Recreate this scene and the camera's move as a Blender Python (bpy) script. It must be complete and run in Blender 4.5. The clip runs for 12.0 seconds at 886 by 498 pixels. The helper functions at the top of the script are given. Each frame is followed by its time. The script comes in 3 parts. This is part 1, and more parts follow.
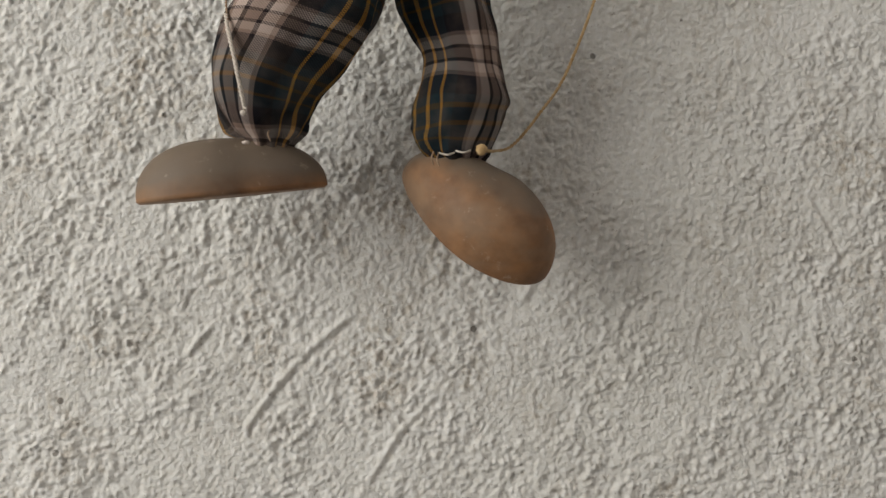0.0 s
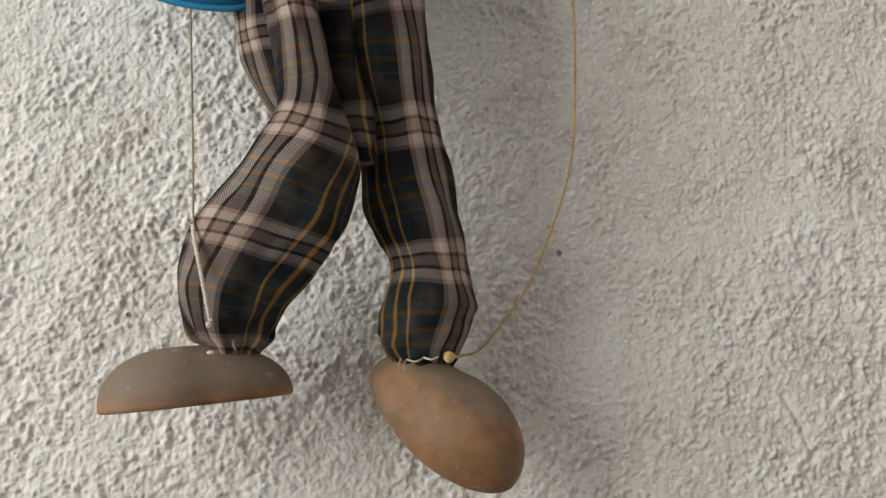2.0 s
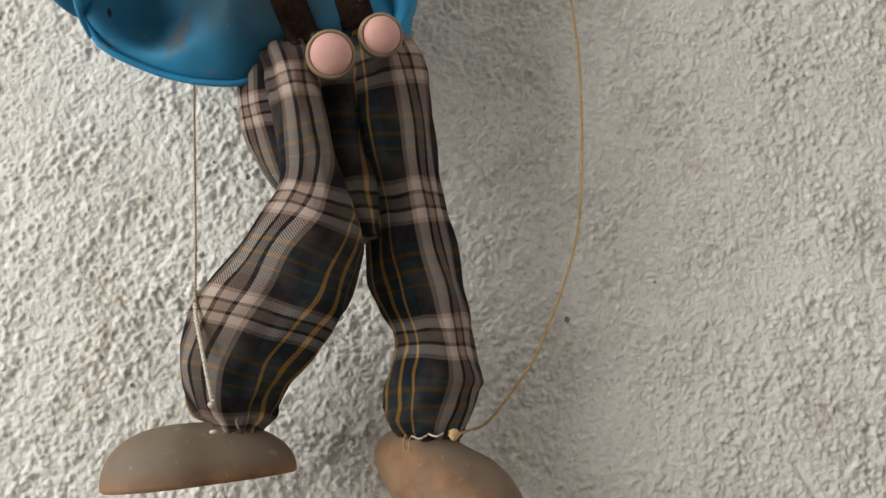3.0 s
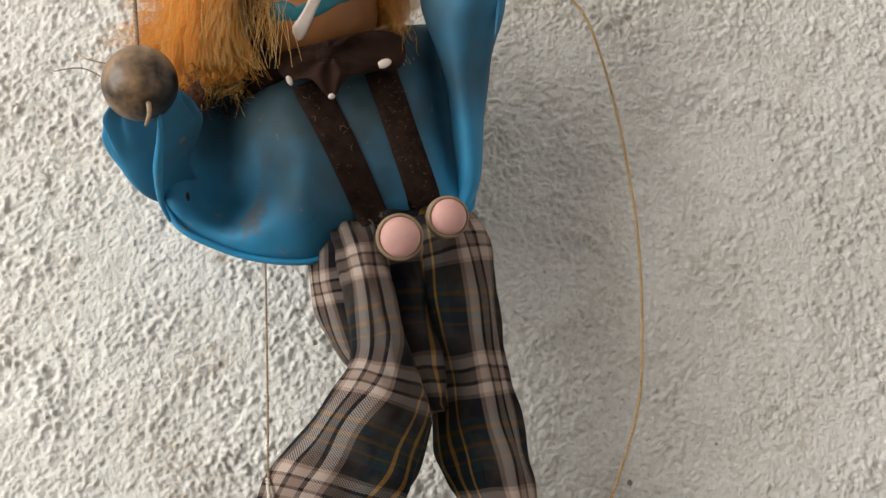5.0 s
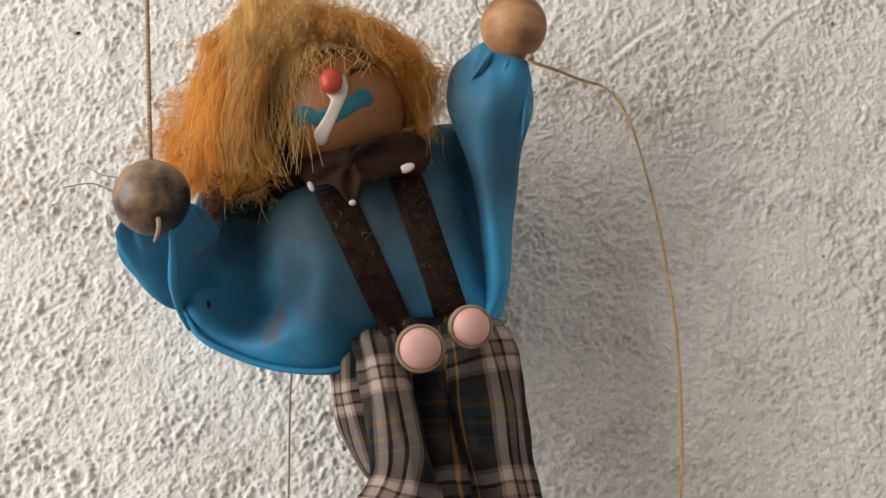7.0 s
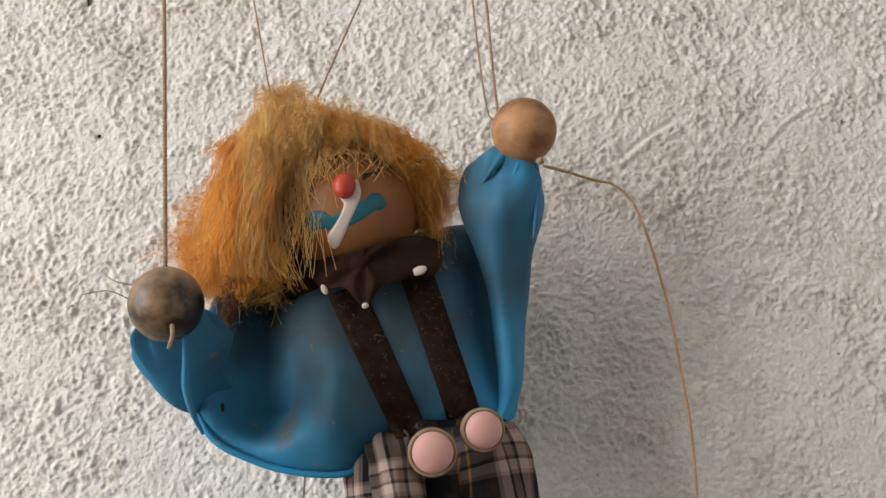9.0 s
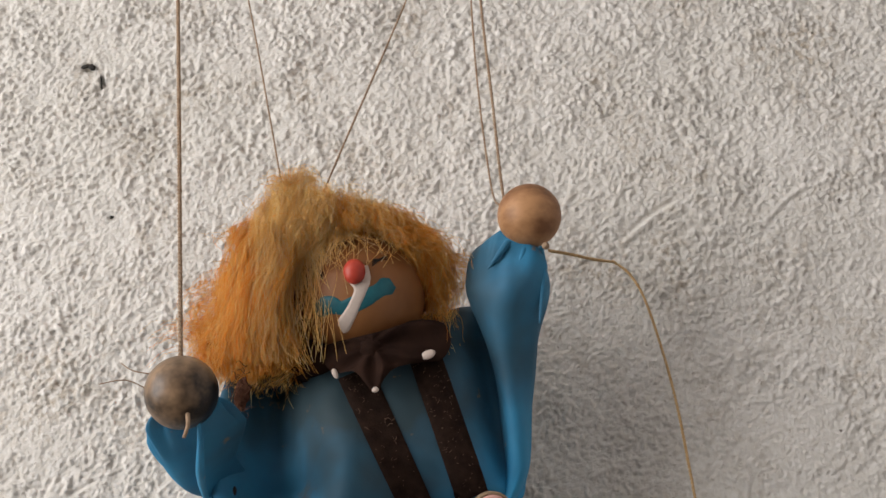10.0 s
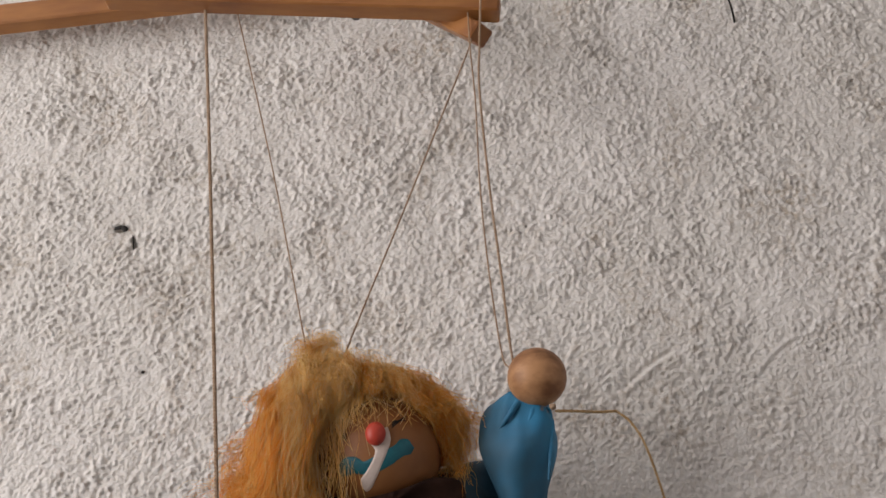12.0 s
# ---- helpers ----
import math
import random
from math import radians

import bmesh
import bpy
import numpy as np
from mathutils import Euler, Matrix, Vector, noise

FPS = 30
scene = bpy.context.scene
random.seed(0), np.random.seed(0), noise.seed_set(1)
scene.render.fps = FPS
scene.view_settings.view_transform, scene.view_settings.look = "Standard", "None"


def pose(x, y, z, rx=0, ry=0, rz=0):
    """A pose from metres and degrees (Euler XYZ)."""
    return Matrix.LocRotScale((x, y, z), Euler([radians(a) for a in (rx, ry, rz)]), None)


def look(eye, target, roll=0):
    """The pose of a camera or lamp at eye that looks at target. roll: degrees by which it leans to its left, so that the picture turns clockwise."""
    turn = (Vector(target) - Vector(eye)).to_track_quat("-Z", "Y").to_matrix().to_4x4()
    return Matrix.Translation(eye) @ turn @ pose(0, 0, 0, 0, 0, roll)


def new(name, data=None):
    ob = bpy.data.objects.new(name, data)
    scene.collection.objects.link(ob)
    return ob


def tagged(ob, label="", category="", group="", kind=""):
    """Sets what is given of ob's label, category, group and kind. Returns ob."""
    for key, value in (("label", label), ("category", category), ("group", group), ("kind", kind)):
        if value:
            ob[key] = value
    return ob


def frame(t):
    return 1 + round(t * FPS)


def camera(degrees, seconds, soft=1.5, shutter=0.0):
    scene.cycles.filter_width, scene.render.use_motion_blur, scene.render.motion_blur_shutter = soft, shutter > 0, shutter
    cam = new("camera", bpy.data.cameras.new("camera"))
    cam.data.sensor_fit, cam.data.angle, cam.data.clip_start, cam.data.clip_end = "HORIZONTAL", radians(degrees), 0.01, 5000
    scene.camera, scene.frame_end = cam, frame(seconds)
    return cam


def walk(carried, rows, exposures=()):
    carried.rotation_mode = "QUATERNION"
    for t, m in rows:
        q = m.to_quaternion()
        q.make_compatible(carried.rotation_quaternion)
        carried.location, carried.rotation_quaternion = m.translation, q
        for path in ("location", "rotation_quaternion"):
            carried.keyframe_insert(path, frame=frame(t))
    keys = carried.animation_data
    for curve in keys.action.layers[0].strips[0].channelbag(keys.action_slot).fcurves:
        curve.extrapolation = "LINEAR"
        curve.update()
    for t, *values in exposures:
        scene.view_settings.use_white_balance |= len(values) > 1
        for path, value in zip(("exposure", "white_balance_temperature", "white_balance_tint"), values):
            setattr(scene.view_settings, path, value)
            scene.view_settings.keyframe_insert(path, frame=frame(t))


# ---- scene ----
cam = camera(42.03, 12.0)
# seconds, eye in metres, then yaw, pitch and roll in degrees
PATH = [
    (0.0, -0.0262, -0.3765, 1.4962, -3.42, 2.17, -3.49),
    (0.5, -0.0309, -0.3791, 1.5040, -3.20, 4.48, -3.87),
    (1.0, -0.0306, -0.3779, 1.5101, -4.07, 5.72, -4.04),
    (1.5, -0.0277, -0.3761, 1.5155, -4.27, 6.88, -4.16),
    (2.0, -0.0251, -0.3764, 1.5217, -5.50, 8.02, -3.83),
    (2.5, -0.0220, -0.3780, 1.5298, -5.56, 7.39, -3.76),
    (3.0, -0.0194, -0.3761, 1.5418, -4.55, 8.38, -3.89),
    (3.2, -0.0194, -0.3754, 1.5422, -4.01, 8.94, -4.08),
    (4.8, -0.0265, -0.3837, 1.5611, -2.79, 12.89, -3.99),
    (5.0, -0.0261, -0.3889, 1.5635, -2.85, 13.21, -3.97),
    (5.5, -0.0244, -0.3873, 1.5692, -1.37, 13.81, -3.60),
    (6.0, -0.0158, -0.3866, 1.5724, -0.86, 14.52, -3.94),
    (6.5, -0.0093, -0.3790, 1.5741, 0.84, 15.42, -3.45),
    (7.0, -0.0068, -0.3823, 1.5794, 1.42, 16.30, -3.10),
    (7.5, -0.0068, -0.3841, 1.5834, 1.82, 17.49, -2.71),
    (7.7, -0.0054, -0.3840, 1.5840, 2.14, 18.04, -2.72),
    (9.3, -0.0031, -0.3885, 1.5844, 2.29, 21.38, -3.17),
    (9.5, -0.0030, -0.3919, 1.5869, 2.11, 22.17, -3.30),
    (10.0, -0.0049, -0.3971, 1.5904, 2.17, 23.02, -3.48),
    (10.5, -0.0065, -0.4050, 1.5927, 2.18, 24.25, -3.56),
    (11.0, -0.0060, -0.4144, 1.5946, 2.07, 25.57, -3.77),
    (11.5, -0.0077, -0.4219, 1.5942, 1.85, 26.21, -4.08),
    (12.0, -0.0057, -0.4329, 1.5979, 1.95, 27.91, -4.28),
]
walk(cam, [(t, pose(x, y, z, 90 + pitch, 0, yaw) @ pose(0, 0, 0, 0, 0, roll)) for t, x, y, z, yaw, pitch, roll in PATH],
     exposures=((0.0, -0.83, 6500, 6), (1.0, -0.68, 6500, 5), (3.0, -0.47, 6500, 5), (6.0, -0.37, 6500, 7), (8.0, -0.42, 6500, 8), (10.0, -0.64, 6500, 11), (12.0, -0.94, 6500, 15)))
DAYLIGHT = 29.5

# ---- light: an overcast sky, let in by a window in the wall to the left ----
world = bpy.data.worlds.new("overcast_sky")
scene.world = world
world.use_nodes = True
sky = world.node_tree.nodes.new("ShaderNodeTexSky")
sky.sky_type, sky.sun_disc = "NISHITA", False
sky.sun_elevation, sky.sun_rotation = radians(40), radians(120)
world.node_tree.links.new(sky.outputs[0], world.node_tree.nodes["Background"].inputs[0])
world.node_tree.nodes["Background"].inputs[1].default_value = 0.08
WIN_X, WIN_Y0, WIN_Y1, WIN_Z0, WIN_Z1 = -0.95, -1.2, -0.24, 1.42, 2.36
daylight = new("window_daylight", bpy.data.lights.new("window_daylight", "AREA"))
daylight.data.shape, daylight.data.size, daylight.data.size_y = "RECTANGLE", WIN_Y1 - WIN_Y0, WIN_Z1 - WIN_Z0
daylight.data.energy, daylight.data.color = DAYLIGHT, (0.99, 0.975, 0.96)
daylight.matrix_world = look((WIN_X - 0.02, (WIN_Y0 + WIN_Y1) / 2, (WIN_Z0 + WIN_Z1) / 2), (2, (WIN_Y0 + WIN_Y1) / 2, (WIN_Z0 + WIN_Z1) / 2)) @ pose(0, 0, 0, 0, 0, 0)


# ---- materials ----
class Mat:
    """A node material with short ways to add nodes."""

    def __init__(self, name, rough=0.7, spec=0.3):
        self.m = bpy.data.materials.new(name)
        self.m.use_nodes = True
        self.n, self.l = self.m.node_tree.nodes, self.m.node_tree.links
        self.b = self.n["Principled BSDF"]
        self.b.inputs["Roughness"].default_value = rough
        self.b.inputs["Specular IOR Level"].default_value = spec
        self.co = self.n.new("ShaderNodeTexCoord")

    def noise(self, scale, detail=3.0, rough=0.55, vec=None, stretch=None):
        t = self.n.new("ShaderNodeTexNoise")
        t.inputs["Scale"].default_value, t.inputs["Detail"].default_value = scale, detail
        t.inputs["Roughness"].default_value = rough
        src = vec or self.co.outputs["Object"]
        if stretch:
            mp = self.n.new("ShaderNodeMapping")
            mp.inputs["Scale"].default_value = stretch
            self.l.new(src, mp.inputs[0])
            src = mp.outputs[0]
        self.l.new(src, t.inputs["Vector"])
        return t.outputs[0]

    def ramp(self, fac, stops, constant=False):
        r = self.n.new("ShaderNodeValToRGB")
        e = r.color_ramp.elements
        while len(e) < len(stops):
            e.new(0.5)
        for el, (p, c) in zip(e, stops):
            el.position, el.color = p, (*c, 1) if len(c) == 3 else c
        if constant:
            r.color_ramp.interpolation = "CONSTANT"
        self.l.new(fac, r.inputs[0])
        return r.outputs[0]

    def mix(self, fac, a, b, mode="MIX"):
        x = self.n.new("ShaderNodeMix")
        x.data_type, x.blend_type = "RGBA", mode
        for sock, val in ((x.inputs[0], fac), (x.inputs[6], a), (x.inputs[7], b)):
            if isinstance(val, (int, float)):
                sock.default_value = val
            elif isinstance(val, tuple):
                sock.default_value = (*val, 1)
            else:
                self.l.new(val, sock)
        return x.outputs[2]

    def math(self, op, a, b=0.0):
        x = self.n.new("ShaderNodeMath")
        x.operation = op
        for sock, val in zip(x.inputs, (a, b)):
            if isinstance(val, (int, float)):
                sock.default_value = val
            else:
                self.l.new(val, sock)
        return x.outputs[0]

    def color(self, c):
        self.l.new(c, self.b.inputs["Base Color"])
        return self

    def bump(self, h, strength, dist):
        x = self.n.new("ShaderNodeBump")
        x.inputs["Strength"].default_value, x.inputs["Distance"].default_value = strength, dist
        self.l.new(h, x.inputs["Height"])
        self.l.new(x.outputs[0], self.b.inputs["Normal"])
        return self


def stucco():
    k = Mat("painted_stucco", 0.85, 0.2)
    c = k.ramp(k.noise(9, 4), [(0.3, (0.74, 0.71, 0.66)), (0.7, (0.84, 0.81, 0.77))])
    fine = k.ramp(k.noise(420, 3), [(0.3, (0.86, 0.84, 0.80)), (0.7, (1, 1, 1))])
    c = k.mix(1.0, c, fine, "MULTIPLY")
    # ochre smudges, thin and patchy
    smudge = k.math("MULTIPLY", k.ramp(k.noise(26, 5, 0.65), [(0.49, (0, 0, 0)), (0.68, (1, 1, 1))]),
                    k.ramp(k.noise(330, 4, 0.6), [(0.45, (0, 0, 0)), (0.62, (1, 1, 1))]))
    c = k.mix(k.math("MULTIPLY", smudge, 0.7), c, (0.34, 0.255, 0.16))
    grit = k.ramp(k.noise(560, 3, 0.6), [(0.63, (0, 0, 0)), (0.72, (1, 1, 1))])
    c = k.mix(k.math("MULTIPLY", grit, 0.6), c, (0.3, 0.24, 0.18))
    # sparse dark specks
    v = k.n.new("ShaderNodeTexVoronoi")
    v.inputs["Scale"].default_value = 38
    k.l.new(k.co.outputs["Object"], v.inputs["Vector"])
    speck = k.ramp(v.outputs["Distance"], [(0.0, (1, 1, 1)), (0.035, (1, 1, 1)), (0.05, (0, 0, 0))])
    c = k.mix(k.math("MULTIPLY", speck, 0.8), c, (0.12, 0.1, 0.08))
    return k.color(c).bump(k.noise(650, 3, 0.65), 0.6, 0.001).m


def plaid():
    k = Mat("plaid_cotton", 0.9, 0.1)
    sep = k.n.new("ShaderNodeSeparateXYZ")
    k.l.new(k.co.outputs["UV"], sep.inputs[0])
    cream, rose, black = (0.68, 0.595, 0.545), (0.47, 0.385, 0.34), (0.09, 0.085, 0.094)
    gold, teal, line = (0.66, 0.45, 0.17), (0.1, 0.135, 0.15), (0.12, 0.1, 0.102)
    # one repeat is 40 mm: a pale band with two dark lines, black, blue-green crossed by gold, black
    stops = [(0.0, rose), (0.03, cream), (0.1, line), (0.127, rose), (0.2, line), (0.227, cream), (0.3, rose), (0.33, black), (0.475, teal), (0.535, gold), (0.57, teal),
             (0.66, gold), (0.69, teal), (0.77, gold), (0.79, teal), (0.87, black)]
    ways = []
    for axis in (0, 1):
        w = k.math("FRACT", k.math("ADD", k.math("DIVIDE", sep.outputs[axis], 0.04), 20.0))
        ways.append(k.ramp(w, [(p, tuple(q * (0.4 if c is gold else 0.82 if c[0] > 0.3 else 1.0) for q in c)) for p, c in stops] if axis else stops, True))
    # the weave: fine diagonal floats that show one thread or the other
    d = k.math("ADD", k.math("MULTIPLY", sep.outputs[0], 8400), k.math("MULTIPLY", sep.outputs[1], 8400))
    d2 = k.math("SUBTRACT", k.math("MULTIPLY", sep.outputs[0], 7900), k.math("MULTIPLY", sep.outputs[1], 7900))
    twill = k.math("ADD", k.math("MULTIPLY", k.math("SINE", d), 0.22), k.math("MULTIPLY", k.math("SINE", d2), 0.14))
    c = k.mix(k.math("ADD", twill, 0.5), ways[0], ways[1])
    deep = k.n.new("ShaderNodeGamma")
    deep.inputs[1].default_value = 1.95
    k.l.new(c, deep.inputs[0])
    c = deep.outputs[0]
    dust = k.ramp(k.noise(70, 4), [(0.45, (0, 0, 0)), (0.75, (1, 1, 1))])
    c = k.mix(k.math("MULTIPLY", dust, 0.3), c, (0.16, 0.11, 0.075))
    return k.color(c).bump(twill, 0.35, 0.0003).m


def blue_cloth():
    k = Mat("blue_cotton", 0.62, 0.25)
    c = k.ramp(k.noise(45, 3), [(0.3, (0.024, 0.235, 0.45)), (0.7, (0.034, 0.32, 0.58))])
    dirt = k.math("MULTIPLY", k.ramp(k.noise(42, 5, 0.6), [(0.5, (0, 0, 0)), (0.75, (1, 1, 1))]), 0.28)
    c = k.mix(dirt, c, (0.1, 0.1, 0.08))
    rust = k.n.new("ShaderNodeVectorMath")
    rust.operation = "DISTANCE"
    k.l.new(k.co.outputs["Object"], rust.inputs[0])
    rust.inputs[1].default_value = (-0.067, -0.058, 1.656)
    blot = k.ramp(k.math("ADD", k.math("MULTIPLY", rust.outputs["Value"], 45), k.math("MULTIPLY", k.noise(240, 5, 0.65), 1.1)), [(0.72, (1, 1, 1)), (0.95, (0, 0, 0))])
    c = k.mix(k.math("MULTIPLY", blot, 0.6), c, (0.2, 0.12, 0.05))
    # olive dust round the collar, darkened to paint in shade from hair and bow
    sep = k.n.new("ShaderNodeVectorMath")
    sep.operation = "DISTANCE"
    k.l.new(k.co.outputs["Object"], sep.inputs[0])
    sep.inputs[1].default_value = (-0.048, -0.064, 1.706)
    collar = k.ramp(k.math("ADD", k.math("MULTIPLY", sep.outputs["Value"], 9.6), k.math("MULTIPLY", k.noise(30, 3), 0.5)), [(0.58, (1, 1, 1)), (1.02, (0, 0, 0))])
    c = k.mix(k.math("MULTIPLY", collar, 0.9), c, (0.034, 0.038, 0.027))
    spot = k.ramp(k.noise(130, 4), [(0.66, (0, 0, 0)), (0.72, (1, 1, 1))])
    c = k.mix(k.math("MULTIPLY", spot, 0.55), c, (0.3, 0.17, 0.05))
    return k.color(c).bump(k.noise(1500, 2), 0.15, 0.0003).m


def plain(name, a, b, scale, rough, spec=0.3, bump=0.15, dist=0.0003, stretch=None, fine=None, lo=0.3, hi=0.7):
    k = Mat(name, rough, spec)
    n = k.noise(scale, 4, 0.6, stretch=stretch)
    c = k.ramp(n, [(lo, a), (hi, b)])
    h = k.noise(fine or scale * 6, 3)
    return k.color(c).bump(h, bump, dist).m


def worn_shoe(name, settled):
    """Tan paint; dust has settled on what faces up, most where settled is low."""
    k = Mat(name, 0.6, 0.3)
    c = k.ramp(k.noise(38, 5, 0.62), [(0.32, (0.12, 0.055, 0.024)), (0.5, (0.235, 0.115, 0.05)), (0.68, (0.34, 0.165, 0.068))])
    dusty = k.ramp(k.noise(30, 4, 0.6, stretch=(1, 1, 1.7)), [(0.45, (0, 0, 0)), (0.62, (1, 1, 1))])
    c = k.mix(k.math("MULTIPLY", dusty, 0.35), c, (0.25, 0.195, 0.14))
    face, split = k.n.new("ShaderNodeNewGeometry"), k.n.new("ShaderNodeSeparateXYZ")
    k.l.new(face.outputs["Normal"], split.inputs[0])
    lie = k.ramp(k.math("ADD", split.outputs["Z"], k.math("MULTIPLY", k.noise(60, 4, 0.6), 0.5)), [(settled, (0, 0, 0)), (settled + 0.35, (1, 1, 1))])
    c = k.mix(k.math("MULTIPLY", lie, 0.85), c, (0.15, 0.118, 0.088))
    scuffs = k.ramp(k.noise(210, 4, 0.7), [(0.62, (0, 0, 0)), (0.7, (1, 1, 1))])
    c = k.mix(k.math("MULTIPLY", scuffs, 0.35), c, (0.42, 0.33, 0.25))
    return k.color(c).bump(k.noise(120, 5, 0.6), 0.3, 0.0008).m


def hair_strands(name, shades):
    k = Mat(name, 0.55, 0.3)
    g = k.n.new("ShaderNodeNewGeometry")
    c = k.ramp(g.outputs["Random Per Island"], list(zip((0.0, 0.4, 0.8, 1.0), shades)))
    shade = k.ramp(k.noise(55, 3), [(0.35, (0.92, 0.84, 0.74)), (0.6, (1, 1, 1))])
    c = k.mix(1.0, c, shade, "MULTIPLY")
    k.color(c)
    # light shines through the fine fibres
    thin, both = k.n.new("ShaderNodeBsdfTranslucent"), k.n.new("ShaderNodeMixShader")
    both.inputs[0].default_value = 0.58
    k.l.new(c, thin.inputs[0])
    k.l.new(k.b.outputs[0], both.inputs[1])
    k.l.new(thin.outputs[0], both.inputs[2])
    k.l.new(both.outputs[0], k.n["Material Output"].inputs[0])
    return k.m


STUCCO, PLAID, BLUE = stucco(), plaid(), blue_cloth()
FELT = plain("brown_felt", (0.016, 0.009, 0.007), (0.036, 0.021, 0.015), 240, 0.95, 0.05, 0.5, 0.0008)
SCRAPS = plain("brown_scrap", (0.05, 0.022, 0.014), (0.11, 0.05, 0.03), 240, 0.95, 0.05, 0.4, 0.0006)
LINT = plain("pale_lint", (0.1, 0.06, 0.04), (0.3, 0.2, 0.14), 160, 0.95, 0.05)
BOW = plain("brown_cotton", (0.016, 0.008, 0.006), (0.036, 0.018, 0.012), 90, 0.9, 0.06)
DUSTY_SHOE, TAN_SHOE = worn_shoe("dusty_tan_shoe", 0.12), worn_shoe("worn_tan_shoe", 0.55)
BALL = plain("bare_wood_bead", (0.2, 0.085, 0.034), (0.46, 0.24, 0.11), 62, 0.5, 0.3, 0.1, 0.0003, (1, 1, 1.6), lo=0.34, hi=0.6)
SOILED = plain("soiled_wood_bead", (0.006, 0.003, 0.002), (0.3, 0.19, 0.11), 66, 0.36, 0.35, 0.25, 0.0004, lo=0.38, hi=0.6)
FACE = plain("painted_face", (0.22, 0.085, 0.026), (0.29, 0.125, 0.044), 60, 0.5, 0.3, 0.1)
TEAL = plain("teal_paint", (0.01, 0.09, 0.115), (0.018, 0.14, 0.17), 200, 0.45)
WHITE = plain("white_paint", (0.55, 0.44, 0.37), (0.66, 0.56, 0.49), 200, 0.45)
RED = plain("red_nose_paint", (0.36, 0.035, 0.02), (0.48, 0.06, 0.035), 160, 0.4)
PINK = plain("pink_plastic", (0.58, 0.3, 0.26), (0.68, 0.39, 0.34), 90, 0.5, 0.3, 0.05)
RIM = plain("tan_button_rim", (0.22, 0.15, 0.09), (0.34, 0.24, 0.15), 180, 0.6)
INK = plain("black_paint", (0.012, 0.01, 0.008), (0.03, 0.025, 0.02), 200, 0.6)
ORANGE = hair_strands("orange_hair", ((0.94, 0.44, 0.06), (0.96, 0.58, 0.14), (0.97, 0.68, 0.23), (0.97, 0.78, 0.38)))
BLOND = hair_strands("blond_hair", ((0.92, 0.62, 0.2), (0.95, 0.72, 0.32), (0.96, 0.79, 0.44), (0.96, 0.85, 0.6)))
HAIRBASE = plain("matted_hair", (0.5, 0.2, 0.045), (0.75, 0.36, 0.1), 160, 0.8, 0.1, 0.9, 0.002, (1, 1, 0.25))
WOOD = plain("varnished_wood", (0.2, 0.07, 0.02), (0.42, 0.18, 0.05), 60, 0.4, 0.4, 0.15, 0.0003, (0.25, 1, 1))
STEEL = plain("dull_steel", (0.12, 0.11, 0.11), (0.22, 0.2, 0.19), 300, 0.45, 0.5)
STEEL.node_tree.nodes["Principled BSDF"].inputs["Metallic"].default_value = 0.8
TWINE = plain("beige_twine", (0.26, 0.17, 0.11), (0.42, 0.3, 0.2), 500, 0.9, 0.1)
PALE = plain("pale_cord", (0.5, 0.43, 0.36), (0.66, 0.58, 0.5), 500, 0.9, 0.1)
OCHRE = plain("ochre_twine", (0.4, 0.25, 0.11), (0.58, 0.41, 0.22), 500, 0.9, 0.1)
PLASTER = plain("cream_plaster", (0.66, 0.64, 0.64), (0.78, 0.76, 0.75), 4, 0.9, 0.2, 0.2, 0.002)
DARKWALL = plain("grey_wall_paint", (0.5, 0.47, 0.47), (0.58, 0.55, 0.55), 4, 0.8, 0.2, 0.2, 0.002)
GROUND = plain("worn_concrete", (0.12, 0.11, 0.1), (0.2, 0.19, 0.17), 3, 0.9, 0.2, 0.3, 0.004)


# ---- wall and ground ----
def band(shape, step, lo, hi, rng, fall=0.0):
    """Noise whose waves are lo to hi metres long, the longer the stronger by the power fall, scaled to a spread of one."""
    f = np.fft.rfft2(rng.standard_normal(shape))
    fy, fx = np.fft.fftfreq(shape[0], step)[:, None], np.fft.rfftfreq(shape[1], step)[None, :]
    r = np.sqrt(fx * fx + fy * fy) + 1e-6
    f *= np.exp(-(r * lo * 0.9) ** 4) * (1 - np.exp(-(r * hi) ** 4)) * r ** -fall
    h = np.fft.irfft2(f, shape)
    return h / h.std()


def ridge(gx, gz, h, x0, z0, x1, z1, width, height, dip=0.0):
    """Adds a straw that is bedded in the plaster; dip hollows out a groove along it."""
    length = math.hypot(x1 - x0, z1 - z0)
    ux, uz = (x1 - x0) / length, (z1 - z0) / length
    a = (gx - x0) * ux + (gz - z0) * uz
    bow = 0.05 * length * np.sin(np.clip(a / length, 0, 1) * math.pi)
    d = (gz - z0) * ux - (gx - x0) * uz - bow
    end = np.clip(np.minimum(a, length - a) / width + 0.5, 0, 1)
    near = np.exp(-(d / width) ** 2) * end
    side = np.exp(-((d + 1.7 * width) / width) ** 2) * end
    return h * (1 - 0.5 * near) + height * near - dip * side


